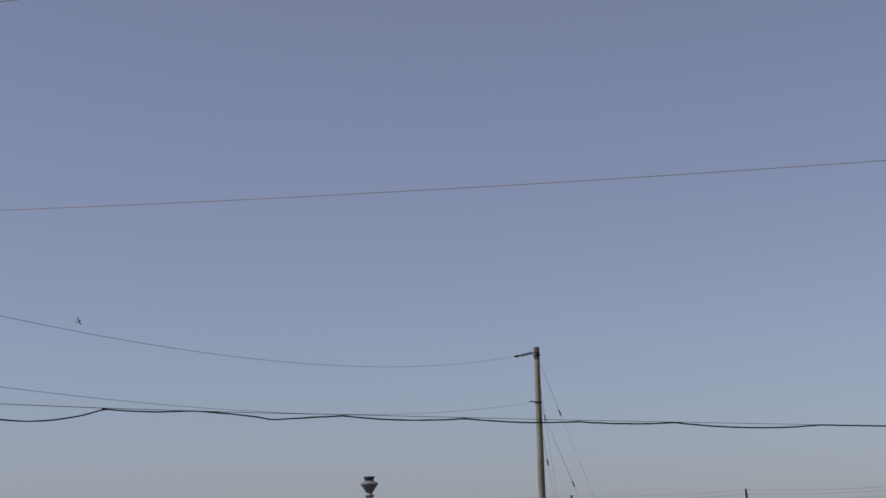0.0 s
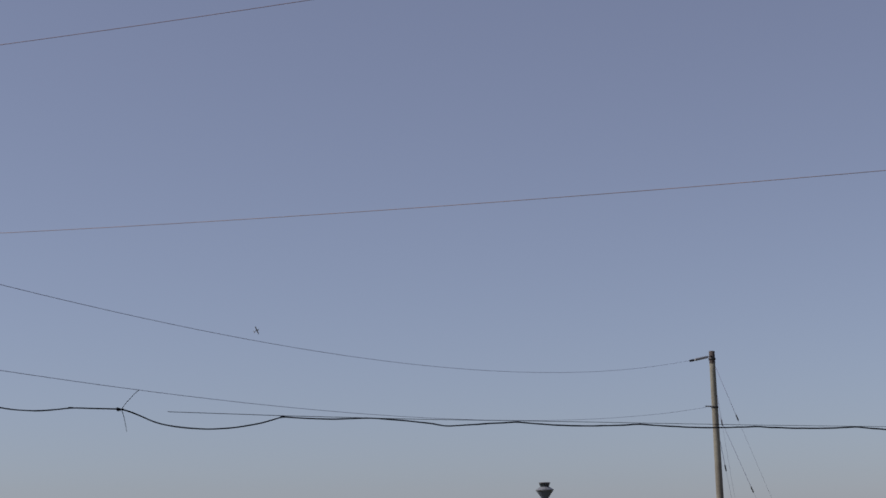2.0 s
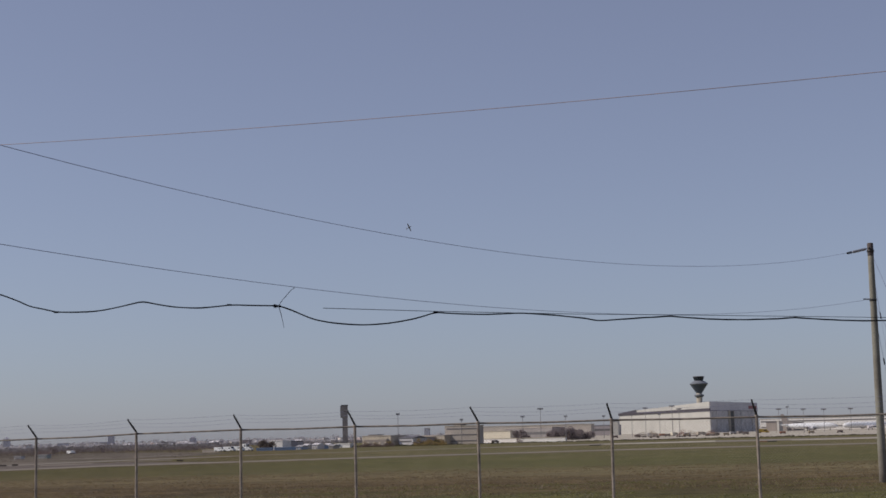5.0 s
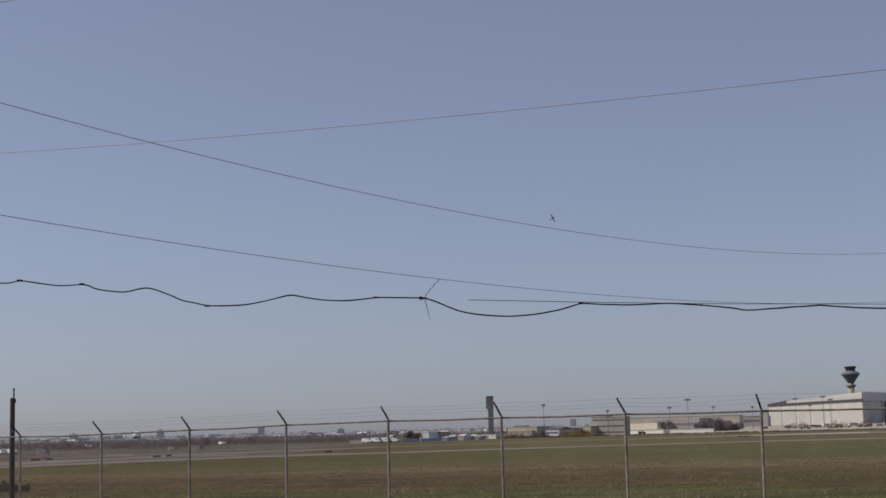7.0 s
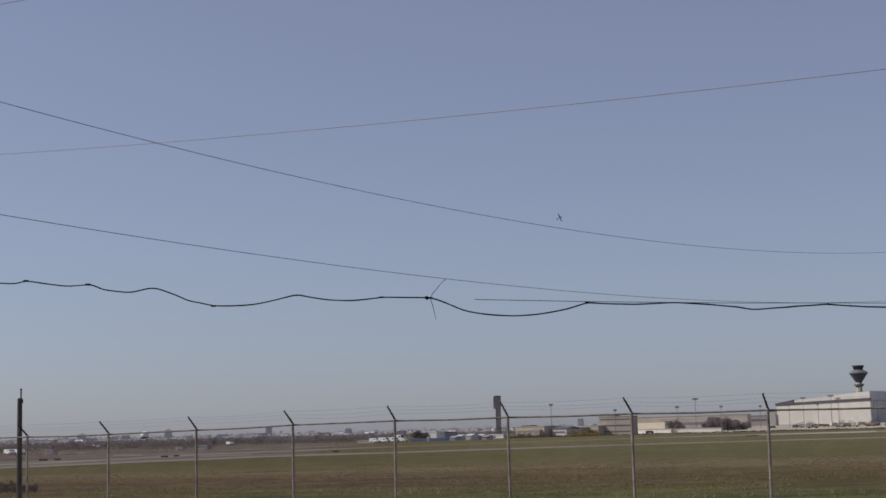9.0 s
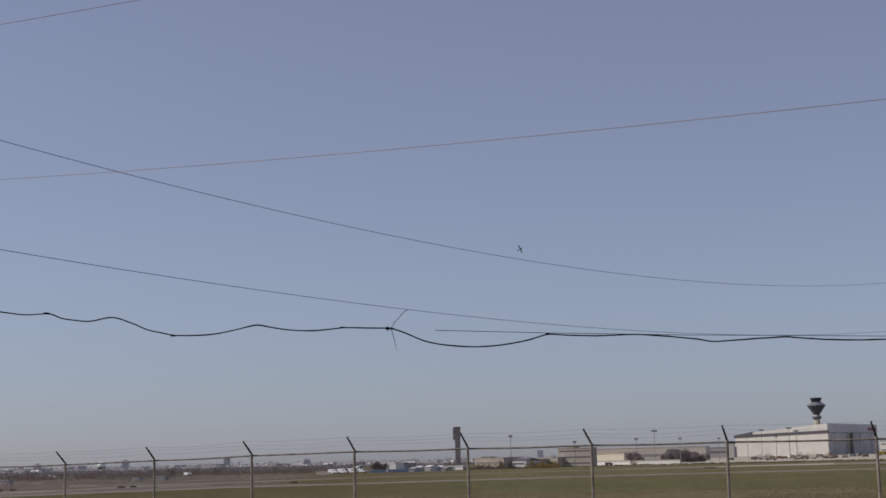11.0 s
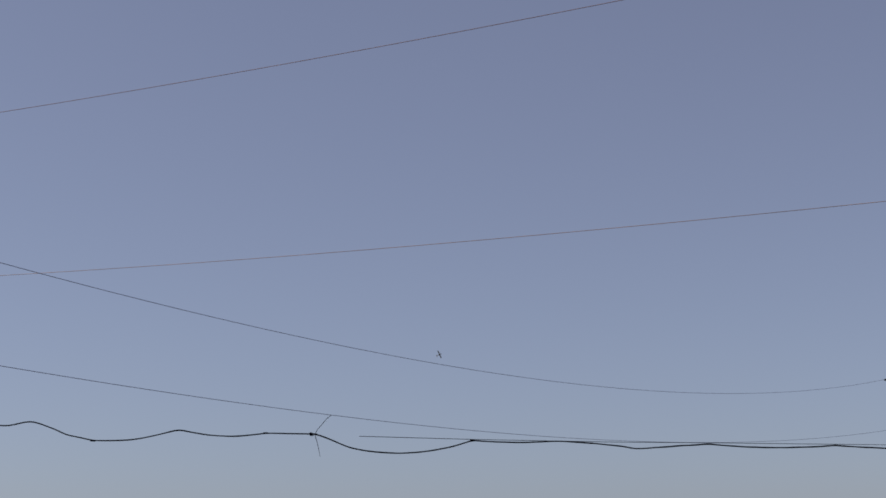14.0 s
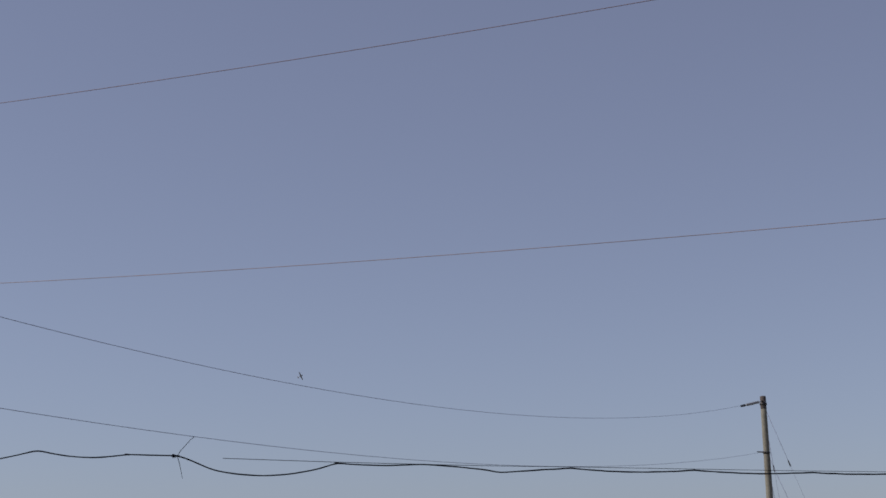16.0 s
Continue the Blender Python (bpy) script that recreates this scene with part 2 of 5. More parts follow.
def strip(name, near, far, material, label, category, lift=0.05):
    """A paved band between two lines of (azimuth, distance), laid on the land."""
    bm = bmesh.new()
    rows = []
    n = 60
    for line in (near, far):
        row = []
        for i in range(n + 1):
            az = line[0][0] + (line[-1][0] - line[0][0]) * i / n
            j = max(k for k in range(len(line) - 1) if line[k][0] <= az + 1e-6)
            u = (az - line[j][0]) / (line[j + 1][0] - line[j][0])
            d = 1 / ((1 - u) / line[j][1] + u / line[j + 1][1])
            p = spot(az, d)
            row.append(p)
        rows.append(row)
    full = []
    for k in range(5):
        full.append([a.lerp(b, k / 4) for a, b in zip(*rows)])
    vs = [[bm.verts.new((p.x, p.y, ground_z(p.x, p.y) + lift)) for p in r] for r in full]
    for a, b in zip(vs, vs[1:]):
        for i in range(n):
            bm.faces.new((a[i], a[i + 1], b[i + 1], b[i]))
    bmesh.ops.recalc_face_normals(bm, faces=bm.faces[:])
    return tagged(part(name, bm, material), label, category, kind="structure")


strip("taxiway", [(-40, 188), (-16, 242), (-8, 278), (-3, 288), (4.3, 314), (10.4, 334), (16, 346), (40, 400)],
      [(-40, 199), (-16, 258), (-8, 298), (-3, 308), (4.3, 337), (10.4, 358), (16, 372), (40, 432)], PAVE,
      "pale concrete taxiway across the airfield grass", "taxiway")
strip("runway", [(-40, 215), (-16, 275), (-12.5, 308), (-9.5, 345), (-2, 425), (5, 490), (10.4, 500), (14, 505), (40, 560)],
      [(-40, 228), (-16, 293), (-12.5, 330), (-9.5, 372), (-2, 440), (5, 505), (10.4, 560), (14, 580), (40, 640)], surface("worn_runway_concrete", (0.27, 0.235, 0.20), 0.9, 0, 0.25, 0.04, 0.8, 0),
      "long pale concrete runway beyond the taxiway", "runway")
strip("old_asphalt", [(-40, 200), (-16, 259), (-8, 299), (-4, 303.5)], [(-40, 214), (-16, 274), (-12.5, 307), (-9.5, 340), (-8, 345), (-4, 308)], surface("brown_grey_old_asphalt", (0.150, 0.124, 0.104), 0.9, 0, 0.25, 0.05, 0.8, 0),
      "worn brown-grey asphalt between taxiway and runway", "asphalt", 0.03)
strip("pale_pad", [(10.2, 505), (14.2, 520)], [(10.2, 535), (14.2, 575)], CONCRETE, "pale concrete pad beside the runway", "concrete pad", 0.07)
strip("pale_pad", [(16.9, 500), (20.5, 505)], [(16.9, 530), (20.5, 545)], CONCRETE, "pale concrete pad beside the runway", "concrete pad", 0.07)
strip("bare_field", [(-40, 230), (-16, 296), (-12.5, 334), (-9.5, 380), (-5, 440), (-3.4, 520)], [(-40, 900), (-16, 900), (-9.5, 800), (-5, 640), (-3.4, 530)], surface("brown_bare_soil", (0.17, 0.14, 0.112), 0.95, 0, 0.45, 0.022, 0.25, 0, (0.072, 0.062, 0.040)),
      "brown bare soil and thin grass beyond the runway", "field", 0.02)
for near, far in (([(-13.3, 366), (-12.3, 360)], [(-13.3, 398), (-12.3, 384)]), ([(-10.2, 306), (-8.4, 318)], [(-10.2, 322), (-8.4, 334)]), ([(-7.6, 332), (-5.6, 350)], [(-7.6, 342), (-5.6, 362)]), ([(-7.0, 455), (-4.9, 480)], [(-7.0, 478), (-4.9, 505)]), ([(-15.2, 470), (-14.3, 476)], [(-15.2, 500), (-14.3, 505)]),
                  ([(-9.2, 430), (-8.0, 440)], [(-9.2, 452), (-8.0, 462)])):
    strip("pale_pad", near, far, PAVE, "pale worn concrete patch beside the runway", "concrete pad", 0.09)
strip("bare_soil", [(-17.6, 345), (-15.3, 352)], [(-17.6, 455), (-15.3, 470)], surface("rust_red_bare_soil", (0.165, 0.118, 0.10), 0.95, 0, 0.45, 0.05, 0.5, 0), "patch of rust-red bare soil beside the runway", "soil", 0.10)
strip("apron", [(3.5, 735), (10.35, 735), (15.35, 735), (30, 735)], [(3.5, 820), (10.35, 1250), (15.35, 1300), (30, 1300)], CONCRETE,
      "wide pale concrete apron in front of the hangar", "apron", 0.12)

# ---- fence ----
F0, FS = Vector((-9.86, 41.17, 0)), Vector((2.626, -1.552, 0))
FD = FS.normalized()
FN = Vector((-FD.y, FD.x, 0))
if FN.y > 0:
    FN = -FN                                   # towards the road
FIRST, LAST = -9, 24


def rail_z(k):
    return EYE + 0.265 - 0.142 * (1 - smooth(-0.5, 3.0, k)) - 0.04 * smooth(5, 8, k)


def fence_at(k, out=0.0, z=0.0):
    p = F0 + FS * (k + 0.09 * smooth(8, 9, k) + 0.014 * smooth(1, 2, k) * (1 - smooth(2, 3, k))) + FN * out
    return Vector((p.x, p.y, z))


fence = tagged(empty("chain_link_fence", Matrix.Translation(fence_at(0))), "galvanised chain-link fence topped with three strands of barbed wire", "fence")
inv = fence.matrix_basis.inverted()


def fence_part(name, bm, material, parent=None, label=""):
    bm.transform(inv)
    return part(name, bm, material, parent or fence, label)


bm = bmesh.new()
lathe(bm, [(0.032, -2.3), (0.032, -0.02), (0.038, 0.0), (0.038, 0.03), (0.026, 0.05)], 10)
post_mesh = mesh_of("post", bm, GALV)
bm = bmesh.new()
tube(bm, [(0, 0, 0.02), FN * 0.02 + Vector((0, 0, 0.06)), FN * 0.33 + Vector((0, 0, 0.335))], [0.024, 0.024, 0.018], 6)
for u in (0.35, 0.65, 0.95):
    c = FN * (0.33 * u) + Vector((0, 0, 0.06 + 0.275 * u))
    box(bm, c.x - 0.014, c.x + 0.014, c.y - 0.014, c.y + 0.014, c.z - 0.02, c.z + 0.03)
arm_mesh = mesh_of("outrigger_arm", bm, ARM_STEEL)
bm = bmesh.new()
lathe(bm, [(0.034, -0.02), (0.037, -0.015), (0.037, 0.0), (0.034, 0.005)], 10)
clamp_mesh = mesh_of("clamp", bm, GALV)
rnd = random.Random(4)
for k in range(FIRST, LAST + 1):
    base = fence_at(k, 0, rail_z(k))
    lean = pose(0, 0, 0, rnd.uniform(-0.35, 0.35), rnd.uniform(-0.35, 0.35), 0)
    p = share("post", post_mesh, fence, inv @ Matrix.Translation(base) @ lean)
    share("outrigger_arm", arm_mesh, p, pose(0, 0, 0, rnd.uniform(-2, 2), rnd.uniform(-2, 2), rnd.uniform(-4, 4)))
    share("clamp", clamp_mesh, p, Matrix.Translation((0, 0, -0.55)))
for k in range(FIRST, LAST):
    a, b = fence_at(k, 0.0, rail_z(k)), fence_at(k + 1, 0.0, rail_z(k + 1))
    bm = bmesh.new()
    mid = a.lerp(b, 0.5) - Vector((0, 0, rnd.uniform(0.0, 0.018)))
    tube(bm, [a, mid, b], 0.0195, 8)
    fence_part("top_rail", bm, RAIL)
for u in (0.35, 0.65, 0.95):
    bm = bmesh.new()
    pts = []
    for k in range(FIRST, LAST):
        s = rnd.uniform(0.015, 0.05)
        for i in range(8):
            w = i / 8
            z = rail_z(k) * (1 - w) + rail_z(k + 1) * w + 0.075 + 0.275 * u - 4 * s * w * (1 - w)
            pts.append(fence_at(k + w, 0.33 * u, z))
    tube(bm, pts, 0.0021, 3)
    for k in range((LAST - FIRST) * 24):
        w = FIRST + (k + 0.5) / 24
        j = min(len(pts) - 1, int((w - FIRST) * 8))
        c = pts[j].lerp(pts[min(j + 1, len(pts) - 1)], (w - FIRST) * 8 - j)
        tube(bm, [c - FN * 0.016 - Vector((0, 0, 0.016)), c + FN * 0.016 + Vector((0, 0, 0.016))], 0.0017, 3)
    fence_part("barbed_wire", bm, WIRE, None, "rusted barbed wire strand")
# woven fabric: two sets of slanting wires
verts, faces = [], []
pitch, low, r = 0.0717, 0.03, 0.0017
along = (LAST - FIRST) * 3.05
n = int(along / pitch)
for way in (1, -1):
    for i in range(n):
        s0 = FIRST * 3.05 + i * pitch
        h = rail_z(s0 / 3.05) - 0.01 - low
        a = F0 + FD * s0 + Vector((0, 0, low)) + FN * (0.028 + 0.003 * way)
        b = F0 + FD * (s0 + way * h) + Vector((0, 0, low + h)) + FN * (0.028 + 0.003 * way)
        u = FD * r
        w = Vector((0, 0, r))
        j = len(verts)
        for p in (a, b):
            verts += [p + u - w * way * 0, p - u * 0.5 + FN * r, p - u * 0.5 - FN * r]
        faces += [(j, j + 1, j + 4, j + 3), (j + 1, j + 2, j + 5, j + 4), (j + 2, j, j + 3, j + 5)]
me = bpy.data.meshes.new("chain_link_fabric")
me.from_pydata([inv @ v for v in verts], [], faces)
me.materials.append(GALV)
tagged(share("chain_link_fabric", me, fence), "woven chain-link wire fabric", kind="stuff")

# ---- utility pole, wires ----
PB = spot(20.0, 55.0)
PB.z = ground_z(PB.x, PB.y)
PTOP = EYE + 55 * math.tan(radians(6.48))
BR = EYE + 55 * math.tan(radians(4.47))
LEFT = spot(-17.3, 21.0) - spot(20.0, 55.0)
LEFT = Vector((LEFT.x, LEFT.y, 0)).normalized()          # the way of the wires from the pole

upole = tagged(empty("utility_pole", Matrix.Translation(PB)), "weathered grey-brown wooden utility pole with guy wires", "utility pole")
pinv = upole.matrix_basis.inverted()


def pole_part(name, bm, material, parent=None, label=""):
    bm.transform(pinv)
    return part(name, bm, material, parent or upole, label, flat=False)


bm = bmesh.new()
n = 12
tube(bm, [PB + Vector((0, 0, -0.3)) + Vector((0, 0, (PTOP - PB.z + 0.3) * i / n)) for i in range(n + 1)], [0.145 - 0.045 * i / n for i in range(n + 1)], 14)
pole_part("shaft", bm, POLE_WOOD)
bm = bmesh.new()
lathe(bm, [(0.1035, -0.42), (0.1045, -0.40), (0.1035, 0.012), (0.085, 0.03)], 14, (PB.x, PB.y, PTOP))
pole_part("top_cap", bm, DARK_WOOD, None, "dark tarred pole top")


def dead_end(z, length, drop, thick=1.0):
    """A strain insulator string that takes a wire off the pole. Returns its far end."""
    a = Vector((PB.x, PB.y, z)) + LEFT * 0.1
    b = a + LEFT * length - Vector((0, 0, drop))
    holder = bmesh.new()
    tube(holder, [a - LEFT * 0.12, a + LEFT * 0.08], 0.03 * thick, 6)
    eye = pole_part("eye_bolt", holder, IRON)
    bm = bmesh.new()
    m = 9
    for i in range(m):
        c0, c1 = a.lerp(b, 0.2 + 0.6 * i / m), a.lerp(b, 0.2 + 0.6 * (i + 0.55) / m)
        tube(bm, [c0, c1], [0.05 * thick, 0.026 * thick], 8)
    tube(bm, [a, b], 0.013 * thick, 6)
    pole_part("strain_insulator", bm, PORCELAIN, None, "grey porcelain strain insulator")
    bm = bmesh.new()
    tube(bm, [a.lerp(b, 0.85), b, b + LEFT * 0.12], [0.045 * thick, 0.04 * thick, 0.012], 6)
    pole_part("wire_clamp", bm, IRON)
    return b


E1 = dead_end(PTOP - 0.16, 2.2, 0.36)
E2 = dead_end(BR + 0.02, 0.8, 0.04, 0.55)
for nm, z in (("upper_band", PTOP - 0.25), ("lower_band", BR)):
    bm = bmesh.new()
    lathe(bm, [(0.115, -0.04), (0.126, -0.03), (0.126, 0.03), (0.115, 0.04)], 12, (PB.x, PB.y, z))
    pole_part("pole_band", bm, IRON)

# guys: from the shaft down to the right and away
RIGHT = -LEFT
def guy(z, foot, marks):
    bm = bmesh.new()
    a = Vector((PB.x, PB.y, z)) + RIGHT * 0.11
    tube(bm, [a, a.lerp(foot, marks[0]), a.lerp(foot, marks[0] + 0.01), foot], [0.0075, 0.0075, 0.0036, 0.0036], 5)
    g = pole_part("guy_wire", bm, WIRE)
    for u in marks:
        bm = bmesh.new()
        c, d = a.lerp(foot, u), (foot - a).normalized()
        tube(bm, [c - d * 0.12, c - d * 0.08, c + d * 0.08, c + d * 0.12], [0.012, 0.024, 0.024, 0.012], 6)
        pole_part("guy_insulator", bm, IRON, g)


def foot_at(top_z, az, el, dist):
    """Carries a guy on from its top through a sighted place to the ground."""
    a = Vector((PB.x, PB.y, top_z))
    q = spot(az, dist, EYE + dist * math.tan(radians(el)))
    d = q - a
    t = (a.z - PB.z) / -d.z
    return a + d * t


guy(PTOP - 0.35, foot_at(PTOP - 0.35, 21.01, 3.36, 55.6), (0.25,))
guy(BR - 0.05, foot_at(BR - 0.05, 21.31, 1.03, 56.0), (0.456,))
guy(PTOP - 0.9, foot_at(PTOP - 0.9, 20.53, 1.01, 55.9), (0.215,))
guy(BR - 0.6, foot_at(BR - 0.6, 20.39, 1.18, 54.9), (0.27,))


def line_wire(name, a, b, els, r, material, label, category, n=80, parent=None):
    """A sagging wire over the straight plan line a-b; els: three sighted (azimuth, elevation) that give its parabola."""
    a, b = Vector((a.x, a.y, 0)), Vector((b.x, b.y, 0))
    ss, zs = [], []
    for az, el in els:
        d = Vector((math.sin(radians(az)), math.cos(radians(az)), 0))
        # meet of the ray with a-b
        w = b - a
        t = (a.x * d.y - a.y * d.x) / (w.y * d.x - w.x * d.y)
        p = a + w * t
        ss.append(t)
        zs.append(EYE + p.length * math.tan(radians(el)))
    co = np.polyfit(ss, zs, 2)
    pts = [Vector((*(a + (b - a) * (i / n)).xy, float(np.polyval(co, i / n)))) for i in range(n + 1)]
    bm = bmesh.new()
    org = pts[0].copy()
    tube(bm, [p - org for p in pts], r, 6)
    ob = part(name, bm, material, parent, flat=False)
    ob.matrix_basis = Matrix.Translation(org)
    if label:
        tagged(ob, label, category, "overhead wires")
    return ob, (a, b, co)


WL = spot(-17.3, 21.0)
far_left = E1 + (WL - Vector((E1.x, E1.y, 0))) * 1.12
w1, W1 = line_wire("power_wire", E1, far_left, [(19.15, 6.2), (14.9, 5.92), (7.54, 6.61), (3.4, 7.32), (-0.79, 8.18), (-5.0, 9.15), (-9.18, 10.09), (-13.3, 11.11), (-17.3, 12.08)], 0.0050, WIRE,
          "thin sagging bare overhead wire tied to the pole top", "wire")
w2, W2 = line_wire("power_wire", E2, far_left, [(19.74, 4.49), (12.41, 4.24), (9.49, 4.42), (7.46, 4.58), (3.32, 5.04), (-0.86, 5.58), (-5.05, 6.2), (-9.21, 6.82), (-13.3, 7.45), (-17.28, 8.07)], 0.0050, WIRE,
          "lower sagging bare overhead wire tied to the pole", "wire")
ALONG = FD
c1 = FN * -33.0
_, U1 = line_wire("road_wire", c1 - ALONG * 62, c1 + ALONG * 14, [(-17.3, 10.25), (-15.8, 10.32), (-8.1, 11.08), (-7.08, 11.12), (0.34, 11.6), (3.57, 11.87), (6.4, 12.1), (15.29, 12.42), (16.7, 12.49), (24.66, 12.59), (33.09, 12.55)], 0.0078, COPPER,
          "long taut brownish overhead wire above the fence", "wire", 120)
c2 = FN * -19.0
_, U2 = line_wire("road_wire", c2 - ALONG * 28, c2 + ALONG * 8, [(-16, 15.82), (-11, 16.87), (-8.34, 17.5), (-5.58, 17.98), (-0.6, 18.9), (2.18, 19.42), (7.4, 20.1), (15.3, 21.11), (16.27, 21.15)], 0.0052, PLUM_WIRE,
          "long taut dark plum-brown overhead wire above the roadside", "wire", 120)



def roadside_pole(p, tops):
    """A plain pole out of view that carries the ends of wires; tops: their heights."""
    g = ground_z(p.x, p.y)
    ob = tagged(empty("roadside_pole", Matrix.Translation((p.x, p.y, g))), "weathered wooden pole carrying overhead wires beside the road", "utility pole", "roadside poles")
    h = max(tops) - g + 0.25
    bm = bmesh.new()
    tube(bm, [(0, 0, -0.3), (0, 0, h * 0.5), (0, 0, h)], [0.15, 0.125, 0.1], 12)
    part("shaft", bm, POLE_WOOD, ob, flat=False)
    for z in tops:
        bm = bmesh.new()
        lathe(bm, [(0.05, z - g - 0.1), (0.12, z - g - 0.06), (0.12, z - g + 0.06), (0.05, z - g + 0.1)], 10)
        part("insulator", bm, PORCELAIN, ob, flat=False)


for a, b, co in (U1, U2):
    roadside_pole(a, [float(np.polyval(co, 0))])
    roadside_pole(b, [float(np.polyval(co, 1))])
roadside_pole(W1[1], [float(np.polyval(W1[2], 1)), float(np.polyval(W2[2], 1))])

# ---- sagging aerial cable with its torn lashing ----
CA, CD = Vector((-7.524, 24.155, 0)), Vector((0.9059, 0.4235, 0))


def on_cable(s, z, off=0.0):
    return CA + CD * s + Vector((CD.y, -CD.x, 0)) * off + Vector((0, 0, z))


# lashing points: metres along, height, droop of the stretch that follows, bow of that stretch's deepest place
LASH = [(-9.0, 4.62, 0.06), (-2.08, 4.43, 0.02), (-0.84, 4.42, 0.01), (0.01, 4.40, 0.0), (0.25, 4.385, 0.0), (0.42, 4.44, 0.004), (1.06, 4.364, 0.004), (1.40, 4.398, 0.0), (1.50, 4.385, 0.0), (1.64, 4.312, 0.0),
        (2.11, 4.272, 0.0), (2.36, 4.345, -0.003), (2.52, 4.357, 0.0), (2.86, 4.242, -0.003), (3.04, 4.151, 0.0), (3.27, 4.114, 0.0), (3.48, 4.068, 0.003), (4.02, 4.082, 0.02), (4.95, 4.28, 0.08),
        (6.50, 4.25, 0.0), (7.42, 4.25, -0.004), (8.15, 4.01, 0.15), (10.59, 4.20, 0.03), (12.35, 4.213, -0.004), (13.22, 4.19, 0.0), (13.95, 4.138, 0.0),
        (14.25, 4.10, 0.0), (16.08, 4.22, 0.06), (19.42, 4.25, 0.05), (23.01, 4.27, 0.04), (26.48, 4.33, 0.1), (32.56, 4.41, 0.07), (66.0, 5.11, 0.0)]
CLIPPED = (0.42, 1.40, 3.48, 6.50, 7.42, 10.59, 13.22, 16.08, 19.42, 23.01, 26.48)
rnd = random.Random(9)
cab = tagged(empty("aerial_cable", Matrix.Translation(on_cable(0, 4.4))), "sagging black telephone cable with torn lashing and loose ties", "cable", "overhead wires")
cinv = cab.matrix_basis.inverted()


def cable_part(name, bm, material, label=""):
    bm.transform(cinv)
    return part(name, bm, material, cab, label, flat=False)


pts = []
for (s0, z0, dr), (s1, z1, _) in zip(LASH, LASH[1:]):
    n = max(3, int((s1 - s0) / 0.07))
    for i in range(n):
        u = i / n
        ease = u if dr >= 0.05 else u * 0.7 + 0.3 * smooth(0, 1, u)
        z = z0 + (z1 - z0) * ease - 4 * dr * u * (1 - u) + 0.007 * noise.noise((s0 + u * (s1 - s0), 3.1, 0)) + 0.006 * noise.noise(((s0 + u * (s1 - s0)) * 3.3, 7.7, 2))
        pts.append(on_cable(s0 + (s1 - s0) * u, z, 0.02 * noise.noise((s0 + u, 8.3, 1))))
for _ in range(2):                              # the stiff jacket rounds its kinks
    pts = [pts[0]] + [a * 0.25 + b * 0.5 + c * 0.25 for a, b, c in zip(pts, pts[1:], pts[2:])] + [pts[-1]]
bm = bmesh.new()
tube(bm, pts, [0.0100 + 0.00030 * max(0.0, (p - CA).dot(CD)) + 0.0025 * noise.noise((i * 0.21, 1.7, 5)) for i, p in enumerate(pts)], 8)
cable_part("jacket", bm, CABLE)
for s, z, _ in LASH:
    if s not in CLIPPED:
        continue
    bm = bmesh.new()
    c = on_cable(s, z)
    tube(bm, [c - CD * 0.045, c - CD * 0.03, c + CD * 0.03, c + CD * 0.045], [0.011, 0.016, 0.016, 0.011], 7)
    cable_part("lashing_clip", bm, CABLE)
# torn messenger strand: free end, then above the cable
sp = []
for i in range(90):
    s = 8.27 + i * 0.55
    z = float(np.interp(s, (8.26, 10.6, 13.8, 16.1, 22.5, 35.8, 66.0), (4.227, 4.212, 4.218, 4.243, 4.293, 4.45, 5.15)))
    sp.append(on_cable(s, z, 0.03))
bm = bmesh.new()
tube(bm, sp, 0.006, 5)
cable_part("messenger_strand", bm, CABLE, "thin snapped messenger strand with a free end")
# the tie at the torn place: up to the bare wire, and a loose tail
J = on_cable(7.42, 4.25)
a, b, co = W2
d = Vector((math.sin(radians(-1.07)), math.cos(radians(-1.07)), 0))
w = b - a
t = (a.x * d.y - a.y * d.x) / (w.y * d.x - w.x * d.y)
hook = a + w * t
hook.z = float(np.polyval(co, t))
bm = bmesh.new()
mid = J.lerp(hook, 0.5) + Vector((-0.012, 0, 0.012))
tube(bm, [J, J.lerp(mid, 0.5) + Vector((-0.012, 0, 0.0)), mid, mid.lerp(hook, 0.55) + Vector((-0.004, 0, 0.01)), hook], 0.0055, 6)
cable_part("upper_tie", bm, CABLE, "loose tie hooked to the bare wire")
tail = on_cable(7.52, 3.86)
bm = bmesh.new()
tube(bm, [J, J.lerp(tail, 0.35) + Vector((0.008, 0, 0)), J.lerp(tail, 0.7) + Vector((0.006, 0, 0)), tail], [0.0065, 0.006, 0.005, 0.0035], 6)
cable_part("loose_tail", bm, CABLE, "frayed loose tail")
bm = bmesh.new()
for i in range(9):
    v = Vector((rnd.uniform(-1, 1), rnd.uniform(-1, 1), rnd.uniform(-1, 1))).normalized()
    tube(bm, [J - CD * rnd.uniform(0.0, 0.12), J - CD * 0.05 + v * rnd.uniform(0.03, 0.06)], [0.016, 0.005], 5)
cable_part("torn_knot", bm, CABLE, "frayed knot of torn lashing")

